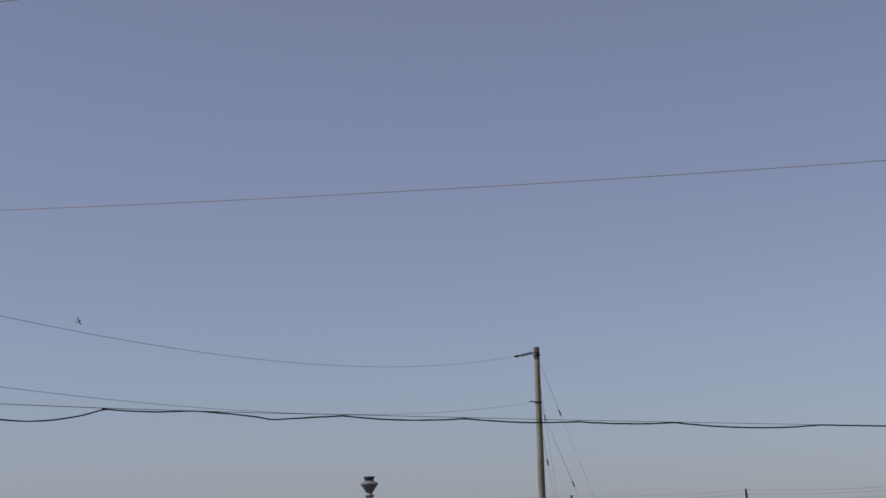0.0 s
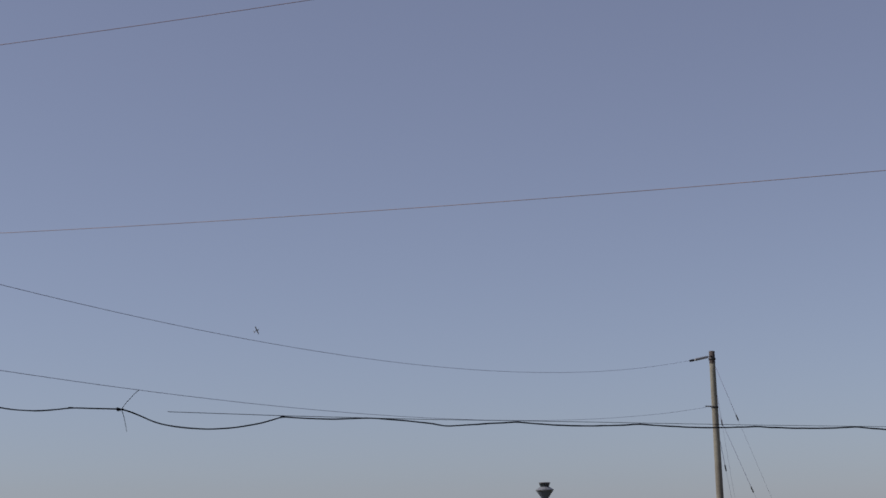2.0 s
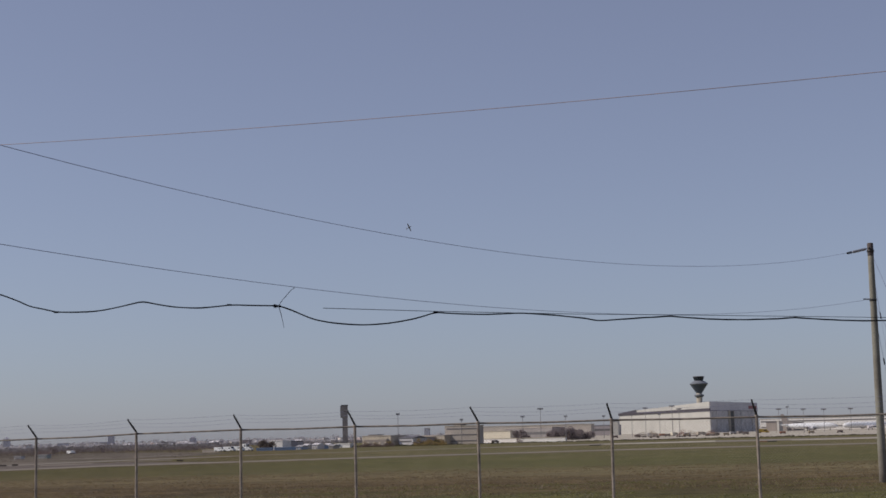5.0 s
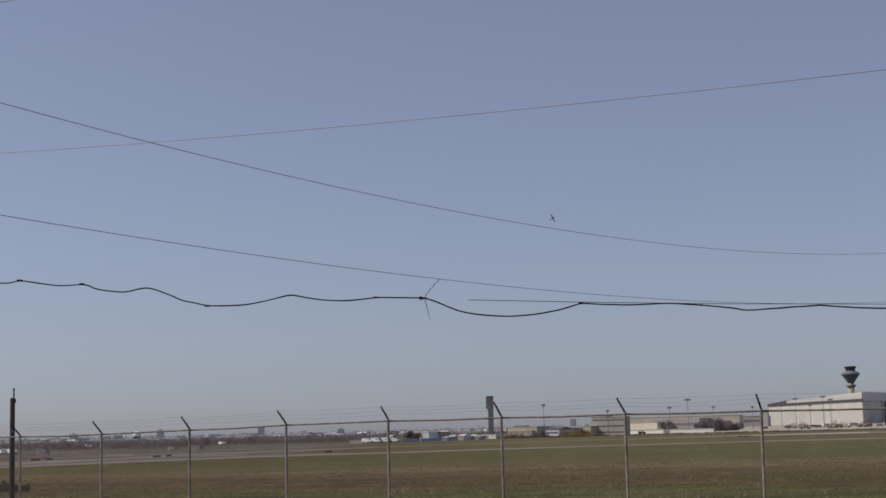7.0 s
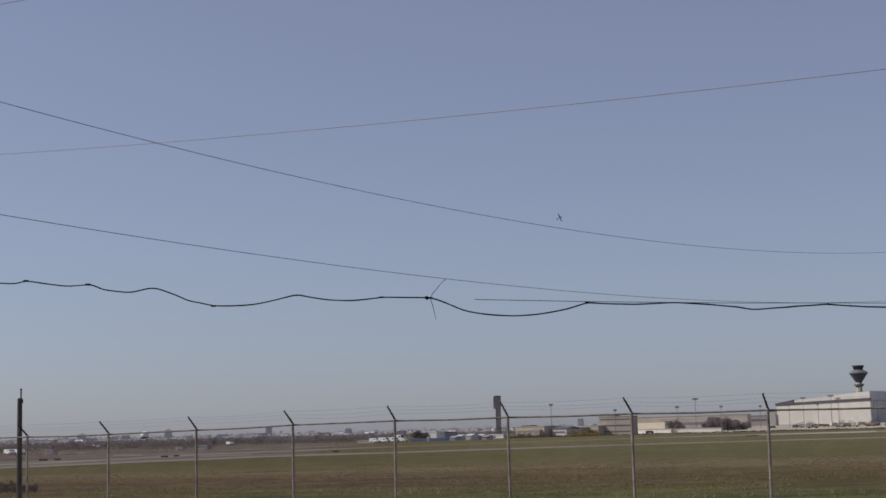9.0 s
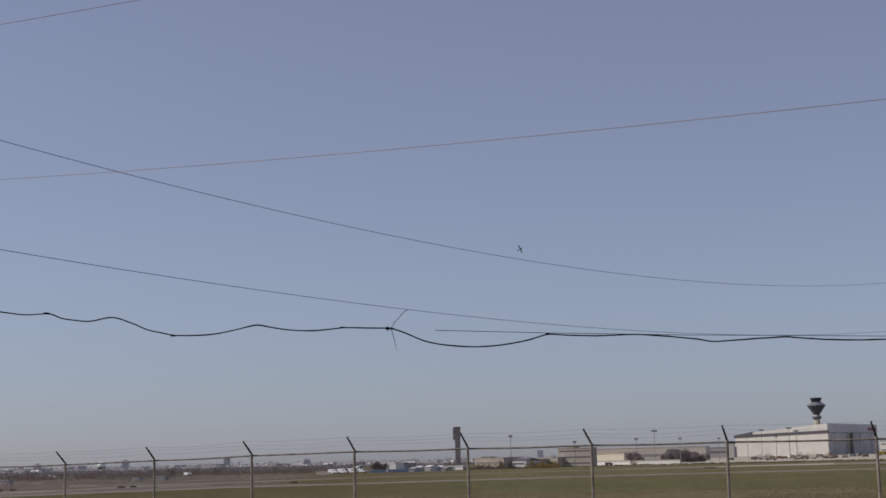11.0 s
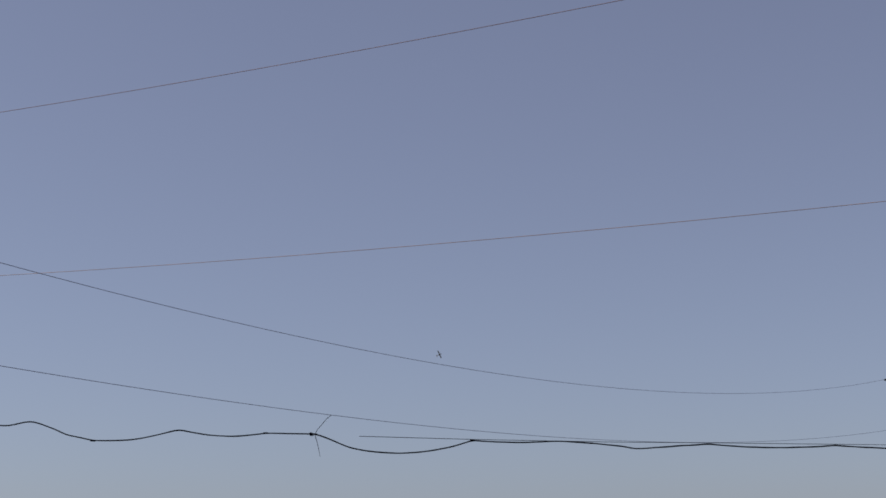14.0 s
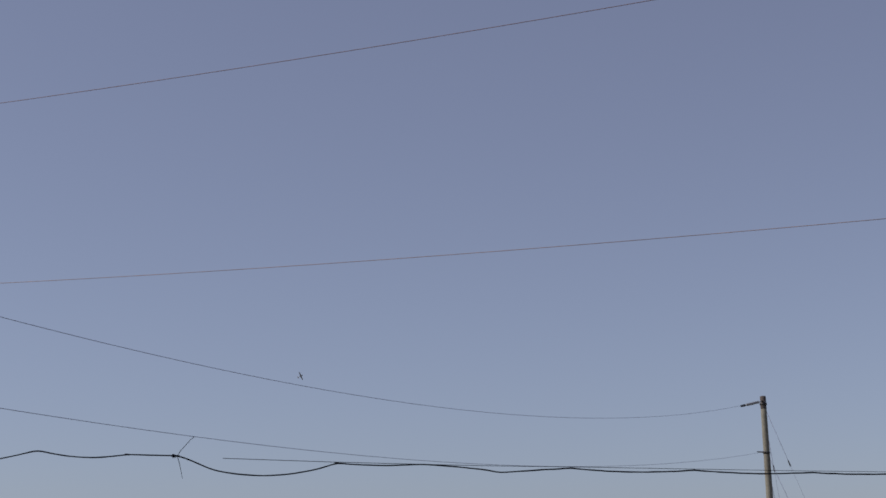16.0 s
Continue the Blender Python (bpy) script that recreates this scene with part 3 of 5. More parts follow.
# ---- dark post and shrub by the fence ----
q = spot(-16.56, 46.6, -0.015)
post = tagged(empty("dark_post", Matrix.Translation(q)), "dark treated wooden post with a thin metal rod on top", "post")
bm = bmesh.new()
lathe(bm, [(0.085, -0.2), (0.082, 0.2), (0.071, 3.14), (0.06, 3.17)], 12)
part("shaft", bm, DARK_WOOD, post)
bm = bmesh.new()
tube(bm, [(0.035, 0, 3.0), (0.035, 0, 3.42)], 0.022, 6)
box(bm, 0.01, 0.06, -0.03, 0.03, 3.40, 3.44)
part("rod", bm, IRON, post, "thin metal rod")
bm = bmesh.new()
box(bm, 0.045, 0.085, -0.05, 0.05, 3.02, 3.14)
part("bracket", bm, IRON, post)


def leaf_material(name, a, b):
    m = bpy.data.materials.new(name)
    m.use_nodes = True
    nt = m.node_tree
    p = nt.nodes["Principled BSDF"]
    geo = nt.nodes.new("ShaderNodeNewGeometry")
    r = nt.nodes.new("ShaderNodeValToRGB")
    r.color_ramp.elements[0].color, r.color_ramp.elements[1].color = (*a, 1), (*b, 1)
    nt.links.new(geo.outputs["Random Per Island"], r.inputs[0])
    nt.links.new(r.outputs[0], p.inputs["Base Color"])
    p.inputs["Roughness"].default_value = 0.8
    thin = nt.nodes.new("ShaderNodeBsdfTranslucent")
    nt.links.new(r.outputs[0], thin.inputs["Color"])
    both = nt.nodes.new("ShaderNodeMixShader")
    both.inputs[0].default_value = 0.45
    nt.links.new(p.outputs[0], both.inputs[1])
    nt.links.new(thin.outputs[0], both.inputs[2])
    nt.links.new(both.outputs[0], nt.nodes["Material Output"].inputs[0])
    return m


LEAF_BROWN = leaf_material("brown_twig_foliage", (0.13, 0.105, 0.107), (0.215, 0.172, 0.172))
LEAF_SCRUB = leaf_material("dark_scrub_foliage", (0.105, 0.083, 0.075), (0.155, 0.122, 0.11))
LEAF_RUST = leaf_material("rust_brown_foliage", (0.14, 0.10, 0.094), (0.22, 0.155, 0.138))
BRUSH_DARK = leaf_material("dark_dead_brush", (0.06, 0.046, 0.034), (0.10, 0.08, 0.058))
LEAF_OLIVE = leaf_material("olive_foliage", (0.05, 0.052, 0.025), (0.12, 0.105, 0.05))
# Twig grey is lightened, with the air's haze put into the colour.
LEAF_GREY = leaf_material("haze_lightened_grey_twigs", (0.17, 0.155, 0.165), (0.27, 0.25, 0.258))
LEAF_MAUVE = leaf_material("mauve_bare_twigs", (0.21, 0.175, 0.18), (0.33, 0.28, 0.275))
LEAF_YELLOW = leaf_material("yellowing_foliage", (0.22, 0.155, 0.06), (0.40, 0.29, 0.11))
BARK = surface("grey_bark", (0.12, 0.10, 0.085), 0.9, 0, 0.3, 2, 20, 0)


def crown_mesh(name, rng, w, h, base, n, size, material):
    """Many small leaf clumps on an uneven set of lobes."""
    lobes = []
    for _ in range(7):
        lobes.append((Vector((rng.uniform(-0.5, 0.5) * w * 0.62, rng.uniform(-0.5, 0.5) * w * 0.62, base + (h - base) * rng.uniform(0.05, 0.78))), rng.uniform(0.18, 0.32) * w))
    verts, faces = [], []
    for _ in range(n):
        c, r = rng.choice(lobes)
        v = Vector((rng.gauss(0, 1), rng.gauss(0, 1), rng.gauss(0, 0.8))).normalized() * r * rng.uniform(0.45, 1.08)
        p = c + v
        p.z = min(max(p.z, base * 0.7), h)
        a = Vector((rng.uniform(-1, 1), rng.uniform(-1, 1), rng.uniform(-1, 1))).normalized() * size * rng.uniform(0.5, 1.2)
        b = a.cross(Vector((rng.uniform(-1, 1), rng.uniform(-1, 1), rng.uniform(-1, 1)))).normalized() * size * rng.uniform(0.4, 0.9)
        j = len(verts)
        verts += [p - a, p + b, p + a, p - b]
        faces.append((j, j + 1, j + 2, j + 3))
    me = bpy.data.meshes.new(name)
    me.from_pydata(verts, [], faces)
    me.materials.append(material)
    return me


def trunk_mesh(rng, h, w, r):
    bm = bmesh.new()
    tube(bm, [(0, 0, -0.3), (0.02 * h * rng.uniform(-1, 1), 0, h * 0.3), (0.03 * h * rng.uniform(-1, 1), 0.02 * h, h * 0.75)], [r, r * 0.75, r * 0.25], 7)
    for i in range(5):
        a = 2 * math.pi * (i + rng.random()) / 5
        z = h * rng.uniform(0.25, 0.5)
        tube(bm, [(0, 0, z), (w * 0.18 * math.cos(a), w * 0.18 * math.sin(a), z + h * 0.14), (w * 0.36 * math.cos(a), w * 0.36 * math.sin(a), z + h * 0.3)], [r * 0.45, r * 0.3, r * 0.1], 5)
    return mesh_of("trunk", bm, BARK)


def tree(name, az, d, h, w, seed, leaf, label, category="tree", n=420, group="airfield trees"):
    rng = random.Random(seed)
    p = spot(az, d)
    p.z = ground_z(p.x, p.y)
    ob = tagged(empty(name, Matrix.Translation(p)), label, category, group)
    share("trunk", trunk_mesh(rng, h, w, 0.02 * h + 0.05), ob)
    share("crown", crown_mesh("crown", rng, w, h, h * 0.1, n, 0.042 * max(h, w), leaf), ob)
    return ob




# ---- far buildings ----
def house_frame(az0, az1, d, turn=0.0):
    """The base at the middle of a front that spans two azimuths, x along the front."""
    p = spot((az0 + az1) / 2, d)
    p.z = ground_z(p.x, p.y)
    width = 2 * d * math.tan(radians(az1 - az0) / 2) / math.cos(radians(turn))
    return Matrix.Translation(p) @ pose(0, 0, 0, 0, 0, -(az0 + az1) / 2 + turn), width


def top_of(d, el, p):
    return EYE + d * math.tan(radians(el)) - p.translation.z


def building(name, az0, az1, d, el, depth, wall, label, roof=None, bands=0, band_mat=None, category="building", pitched=0.0, group="", turn=-34.0, doors=0):
    """Body, roof slab or gable, parapet, rows of windows."""
    m, w = house_frame(az0, az1, d, turn)
    h = top_of(d, el, m)
    ob = tagged(empty(name, m), label, category, group)
    body = h - (pitched if pitched else 0.35)
    part("wall", boxed(-w / 2, w / 2, 0, depth, -0.4, body), wall, ob)
    bm = bmesh.new()
    if pitched:
        prism_pts = [(-w / 2 - 0.3, -0.3), (w / 2 + 0.3, -0.3), (w / 2 + 0.3, depth + 0.3), (-w / 2 - 0.3, depth + 0.3)]
        vs = [bm.verts.new((x, y, body + 0.02)) for x, y in prism_pts] + [bm.verts.new((-w / 2 - 0.3, depth / 2, h)), bm.verts.new((w / 2 + 0.3, depth / 2, h))]
        for f in ((0, 1, 5, 4), (2, 3, 4, 5), (1, 2, 5), (3, 0, 4), (3, 2, 1, 0)):
            bm.faces.new([vs[i] for i in f])
    else:
        box(bm, -w / 2 - 0.15, w / 2 + 0.15, -0.15, depth + 0.15, body, h)
    part("roof", bm, roof or DARK_ROOF, ob)
    for i in range(bands):
        z = body * (i + 0.5) / bands
        part("window_band", boxed(-w / 2 + 0.8, w / 2 - 0.8, -0.08, 0.1, z - body / bands * 0.02, z + body / bands * 0.18), band_mat or BAND_GREY, ob, "row of dark windows")
    for i in range(doors):
        x = -w / 2 + w * (i + 0.5) / doors
        part("door", boxed(x - w / doors * 0.3, x + w / doors * 0.3, -0.1, 0.1, 0.0, body * 0.62), band_mat or GREY_WALL, ob)
    return ob


BAND_GREY = surface("grey_window_row", (0.16, 0.15, 0.15), 0.4, 0, 0.15, 0.5, 3, 0)
BRIGHT_WALL = surface("bright_white_wall", (0.80, 0.77, 0.73), 0.6, 0, 0.1, 0.08, 1.5, 0)
TAN_WALL = surface("tan_masonry", (0.56, 0.48, 0.38), 0.8, 0, 0.2, 0.15, 1.5, 0)
CREAM_WALL = surface("cream_sheet_wall", (0.68, 0.61, 0.48), 0.7, 0, 0.12, 0.1, 1.5, 0)
BEIGE_WALL = surface("grey_beige_concrete", (0.50, 0.44, 0.385), 0.8, 0, 0.2, 0.1, 1.5, 0)
MAUVE_WALL = surface("mauve_grey_sheet_wall", (0.40, 0.36, 0.37), 0.8, 0, 0.15, 0.1, 1.5, 0)
BROWN_WALL = surface("brown_cladding", (0.30, 0.26, 0.235), 0.8, 0, 0.2, 0.1, 1.5, 0)
BLUE_WALL = surface("blue_sheet_wall", (0.27, 0.37, 0.53), 0.6, 0, 0.15, 0.1, 1.5, 0)
# City walls: distance haze is put into these two pale colours.
CITY_WALL = surface("pale_grey_and_hazed_wall", (0.68, 0.65, 0.66), 0.85, 0, 0.15, 0.03, 0.4, 0)
CITY_DARK = surface("haze_tinted_apartment_wall", (0.74, 0.70, 0.74), 0.85, 0, 0.15, 0.03, 0.4, 0)
RED_SIGN = surface("dark_red_sign", (0.22, 0.03, 0.035), 0.5, 0, 0.1, 1, 5, 0)
YELLOW = surface("yellow_vehicle_paint", (0.55, 0.36, 0.05), 0.45, 0, 0.12, 1, 8, 0)
ORANGE = surface("orange_sign_face", (0.40, 0.19, 0.08), 0.5, 0, 0.12, 1, 8, 0)
WHITE_PAINT = surface("white_vehicle_paint", (0.82, 0.82, 0.82), 0.35, 0, 0.05, 1, 8, 0)
RUBBER = surface("black_rubber", (0.02, 0.02, 0.02), 0.8, 0, 0.1, 4, 20, 0)
BLACK_PAINT = surface("black_face_and_doorway_dark", (0.03, 0.03, 0.032), 0.6, 0, 0.1, 2, 10, 0)

# control tower
m, _ = house_frame(13.645, 13.745, 1600)
tw = tagged(empty("control_tower", m), "dark grey airport control tower with a flaring glazed cab", "control tower")
zt = top_of(1600, 1.955, m)
# Pale ring colour; on the gallery slope it paints in the sunlight.
PALE_PANEL = surface("pale_panel_and_lit_slope", (0.18, 0.19, 0.215), 0.5, 0, 0.1, 0.2, 2, 0)
for nm, rings, mat, lab in (("shaft", [(3.3, -1), (2.9, zt - 17.2)], CONCRETE, "pale concrete shaft"),
                            ("ring_platform", [(3.3, zt - 21.2), (4.7, zt - 20.4), (4.9, zt - 19.0), (4.2, zt - 18.4), (3.1, zt - 18.3)], PALE_PANEL, "ring platform below the flare"),
                            ("flared_base", [(2.7, zt - 17.6), (3.2, zt - 16.6), (8.6, zt - 8.6)], TOWER_GREY, ""),
                            ("gallery", [(8.7, zt - 8.7), (9.2, zt - 8.2), (9.2, zt - 7.4), (7.0, zt - 5.9), (4.6, zt - 4.5)], PALE_PANEL, "sloping gallery roof, sunlight painted as a paler grey"),
                            ("glazed_cab", [(4.2, zt - 4.5), (5.5, zt - 0.95)], DARK_GLASS, "dark glass control cab"),
                            ("cab_roof", [(5.9, zt - 0.95), (6.0, zt - 0.35), (5.0, zt)], DARK_ROOF, "")):
    bm = bmesh.new()
    lathe(bm, rings, 20)
    part(nm, bm, mat, tw, lab, flat=nm != "shaft")
for i in range(12):
    a = 2 * math.pi * (i + 0.5) / 12
    bm = bmesh.new()
    tube(bm, [(4.3 * math.cos(a), 4.3 * math.sin(a), zt - 4.5), (5.6 * math.cos(a), 5.6 * math.sin(a), zt - 0.95)], 0.16, 5)
    part("mullion", bm, TOWER_GREY, tw)

# hangar: long pale side, doors on the other front
HA, HB, HC = spot(10.78, 1225), spot(14.05, 1050), spot(15.72, 1150)
HD = HA + HC - HB
hz = ground_z(HB.x, HB.y)
hb = tagged(empty("hangar", Matrix.Translation((HB.x, HB.y, hz))), "large white aircraft hangar with grey sliding doors", "hangar")
hinv = hb.matrix_basis.inverted()


def hangar_part(name, bm, material, parent=None, label=""):
    bm.transform(hinv)
    return part(name, bm, material, parent or hb, label)


zw, zu = EYE + 1050 * math.tan(radians(0.72)), EYE + 1050 * math.tan(radians(1.03))
bm = bmesh.new()
prism(bm, [HA.xy, HB.xy, HC.xy, HD.xy], hz - 0.5, zw)
hangar_part("wall", bm, WHITE_WALL)


def hp(u, v):
    """A place on the hangar's plan: u from the corner along the long side, v along the door front."""
    p = HB + (HA - HB) * u + (HC - HB) * v
    return p.x, p.y


bm = bmesh.new()
prism(bm, [hp(1.01, -0.01), hp(-0.004, -0.01), hp(-0.004, 1.01), hp(1.01, 1.01)], zw - 0.4, zw + 1.3)
EAVE_DARK = surface("dark_plum_eave", (0.06, 0.05, 0.062), 0.7, 0, 0.2, 0.2, 2, 0)
hangar_part("eave", bm, EAVE_DARK, None, "dark eave band")
bm = bmesh.new()
prism(bm, [hp(0.80, 0.02), hp(0.0, -0.003), hp(0.0, 1.0), hp(0.80, 1.0)], zw + 1.3, [zw + 2.9, zu, zu, zw + 2.9])
hangar_part("upper_wall", bm, WHITE_WALL)
bm = bmesh.new()
prism(bm, [hp(1.01, 0.0), hp(0.80, 0.01), hp(0.80, 1.0), hp(1.01, 1.0)], zw + 1.25, [zw + 1.4, zw + 3.3, zw + 3.3, zw + 1.4])
hangar_part("sloping_roof", bm, EAVE_DARK)
wall_dir = (HC - HB).normalized()
out = Vector((wall_dir.y, -wall_dir.x, 0))
if out.dot(HB) > 0:
    out = -out


def front(u0, u1, z0, z1, proud, material, name, label=""):
    a, b = HB + (HC - HB) * u0, HB + (HC - HB) * u1
    bm = bmesh.new()
    prism(bm, [(a + out * proud).xy, (b + out * proud).xy, (b - out * 0.4).xy, (a - out * 0.4).xy], z0, z1)
    return hangar_part(name, bm, material, None, label)


front(0, 1, zw - 0.1, zu - 0.2, 0.5, surface("pale_grey_fascia", (0.52, 0.50, 0.52), 0.6, 0, 0.12, 0.1, 1.5, 0), "fascia", "pale grey fascia over the doors")
DOOR_GREY = surface("streaked_grey_door", (0.58, 0.55, 0.535), 0.6, 0, 0.4, 0.25, 1.0, 0)
for i in range(8):
    u = i / 8
    if i == 3:
        continue
    front(u + 0.003, u + 0.122, hz, zw - 0.4, 0.25 + 0.25 * (i % 2), DOOR_GREY, "sliding_door")
front(0.36, 0.40, hz, zw + 0.2, 0.7, CONCRETE, "pillar", "pale pillar between the doors")
# Black panel on the solid wall paints the unlit inside of an opening.
front(0.405, 0.49, hz, zw - 0.6, 0.06, BLACK_PAINT, "doorway", "black panel painted as the dark of an open doorway")
front(0.80, 0.98, zw + 1.0, zw + 3.4, 0.65, RED_SIGN, "sign_board", "plain dark red sign board")
for i in range(12):
    a = HB + (HA - HB) * ((i + 0.5) / 12)
    d1 = (HA - HB).normalized()
    n1 = Vector((d1.y, -d1.x, 0))
    n1 = -n1 if n1.dot(HB) > 0 else n1
    bm = bmesh.new()
    prism(bm, [(a - d1 * 0.25 + n1 * 0.07).xy, (a + d1 * 0.25 + n1 * 0.07).xy, (a + d1 * 0.25 - n1 * 0.1).xy, (a - d1 * 0.25 - n1 * 0.1).xy], hz, zw)
    hangar_part("wall_rib", bm, WHITE_WALL)

# the old brown tower
m, _ = house_frame(0.6, 0.76, 700)
bt = tagged(empty("brick_tower", m), "tall narrow brown tower with a wider head", "tower")
zt = top_of(700, 1.24, m)
TOWER_BROWN = surface("weathered_brown_brick", (0.40, 0.35, 0.315), 0.85, 0, 0.3, 0.5, 4, 0)
part("shaft", boxed(-1.0, 1.4, 0, 2.2, -0.4, zt - 5.6), TOWER_BROWN, bt)
part("head", boxed(-1.85, 1.5, -0.3, 2.5, zt - 5.8, zt - 0.4), TOWER_BROWN, bt)
part("cap", boxed(-1.5, 1.6, -0.4, 2.2, zt - 0.4, zt), DARK_ROOF, bt)
bm = bmesh.new()
for z in (zt - 2.2, zt - 4.2):
    box(bm, -1.95, -1.75, 0.2, 1.2, z - 0.5, z + 0.3)
part("side_antenna", bm, CONCRETE, bt)
building("low_building", 0.33, 0.86, 690, -0.17, 5, BRIGHT_WALL, "low white shed at the foot of the brown tower", BRIGHT_WALL)

# sheds and halls along the far edge of the field
tree("dark_tree", -2.30, 640, 4.6, 6.5, 301, LEAF_SCRUB, "dark brown rounded tree behind a blue shed", n=1500)
tree("dark_tree", -2.08, 644, 3.8, 5.0, 302, LEAF_SCRUB, "dark brown rounded tree behind a blue shed", n=1200)
building("blue_shed", -2.55, -1.99, 615, -0.26, 6, BLUE_WALL, "long low blue metal shed", BLUE_WALL, group="blue sheds", turn=-6)
building("blue_shed", -1.90, -1.18, 615, -0.25, 6, BLUE_WALL, "long low blue metal shed", BLUE_WALL, group="blue sheds", turn=-6)
building("white_hall", -2.06, -1.60, 650, -0.0, 10, BRIGHT_WALL, "plain white box-shaped hall", BRIGHT_WALL, turn=-30)
building("grey_hall", -1.60, -1.02, 655, -0.03, 16, MAUVE_WALL, "plain mauve-grey box-shaped hall", DARK_ROOF, turn=-8)
for i, (a0, a1, e, w) in enumerate(((-1.12, -0.92, -0.19, BLUE_WALL), (-0.90, -0.72, -0.15, WHITE_WALL), (-0.70, -0.55, -0.17, BLUE_WALL), (-0.53, -0.33, -0.13, CITY_WALL), (-0.31, -0.16, -0.18, BLUE_WALL), (-0.12, 0.06, -0.15, BRIGHT_WALL), (0.08, 0.24, -0.19, BEIGE_WALL))):
    building("gabled_house", a0, a1, 630 + 6 * (i % 3), e, 5, w, "small pale blue and white gabled shed in a row", (GREY_WALL, CITY_WALL)[i % 2], pitched=0.7, group="gabled houses", doors=2)
building("low_block", 1.32, 2.36, 705, 0.09, 12, TAN_WALL, "low tan masonry building behind small yellowing trees", BEIGE_WALL, bands=1, band_mat=BROWN_WALL, doors=5, group="low blocks", turn=-36)
building("roof_house", 1.55, 1.86, 712, 0.13, 5, BROWN_WALL, "small dark plant room above the tan building", DARK_ROOF)
building("low_block", 2.40, 2.62, 712, 0.06, 9, MAUVE_WALL, "narrow mauve-grey building between low blocks", DARK_ROOF, group="low blocks")
building("low_block", 2.66, 3.18, 700, 0.05, 12, CITY_WALL, "low pale grey building with a dark roof", DARK_ROOF, bands=1, group="low blocks", pitched=1.0)
building("low_block", 3.2, 3.62, 715, 0.0, 12, MAUVE_WALL, "low mauve-grey building behind small trees", BEIGE_WALL, bands=1, group="low blocks")
building("low_block", 3.4, 4.34, 722, 0.05, 12, TAN_WALL, "low tan masonry building behind small yellowing trees", BEIGE_WALL, bands=1, band_mat=BROWN_WALL, doors=5, group="low blocks")
b = building("office_block", 4.36, 5.62, 720, 0.385, 5, BEIGE_WALL, "three-storey grey-beige office block with dark window rows", CONCRETE, bands=3, turn=-24)
building("roof_house", 4.70, 4.93, 724, 0.47, 5, BROWN_WALL, "small dark plant room above the office block", DARK_ROOF)
building("warehouse", 5.57, 6.76, 760, 0.15, 6, CREAM_WALL, "long cream sheet-metal warehouse", CONCRETE, turn=-38)
building("dark_warehouse", 6.6, 8.3, 850, 0.25, 12, surface("grey_brown_sheet_wall", (0.34, 0.31, 0.30), 0.8, 0, 0.25, 0.12, 1.5, 0), "long grey-brown warehouse with a flat roof", BEIGE_WALL, bands=1, turn=-36)
building("upper_hall", 5.2, 9.7, 905, 0.33, 6, BEIGE_WALL, "long pale hall behind the warehouses", CONCRETE, turn=-20)
building("white_wall", 5.58, 8.75, 736, -0.12, 1.0, BRIGHT_WALL, "long low white boundary wall", CONCRETE, category="wall")
building("storage_hall", 8.75, 9.38, 1000, 0.34, 5, BROWN_WALL, "dark hall beside the hangar", DARK_ROOF)
building("service_block", 9.5, 10.72, 1020, 0.27, 8, MAUVE_WALL, "long mauve-grey service block beside the hangar", DARK_ROOF, bands=1, turn=-14)
building("white_kiosk", 10.46, 10.72, 1005, 0.42, 4, WHITE_WALL, "narrow white block with a dark roof beside the hangar", DARK_ROOF, turn=-14)
TEAL = surface("faded_teal_container", (0.34, 0.365, 0.345), 0.6, 0, 0.2, 0.4, 5, 0)
PINK_WALL = surface("pale_pink_stucco", (0.55, 0.44, 0.42), 0.8, 0, 0.15, 0.3, 4, 0)
for nm, a0, a1, d, h, wall, label in (("site_container", -10.28, -9.98, 500, 1.3, TEAL, "faded teal site container on the open field"), ("site_cabin", -11.10, -10.88, 505, 0.95, CITY_WALL, "small pale site cabin on the open field"),
                                      ("site_cabin", -15.70, -15.40, 470, 1.4, PINK_WALL, "small pale pink site cabin on the open field")):
    building(nm, a0, a1, d, math.degrees(math.atan((h - 3.9) / d)), 2.2, wall, label, GREY_WALL, category="cabin", group="site cabins", doors=1, band_mat=GREY_WALL)
building("low_wall", -4.5, -3.92, 600, -0.27, 0.6, BEIGE_WALL, "low pale concrete wall at the edge of the field", CONCRETE, category="wall")
building("terminal", 15.75, 24.0, 1210, 0.355, 60, BRIGHT_WALL, "long white terminal building", CONCRETE, bands=2, turn=-12)
building("service_block", 16.03, 16.40, 1060, 0.23, 12, BROWN_WALL, "dark brown service block on the apron", DARK_ROOF)
building("service_block", 16.5, 16.98, 1050, 0.21, 12, BROWN_WALL, "dark brown service block on the apron", DARK_ROOF)
building("white_kiosk", 16.41, 16.49, 1045, 0.27, 4, WHITE_WALL, "narrow white block on the apron", CONCRETE)

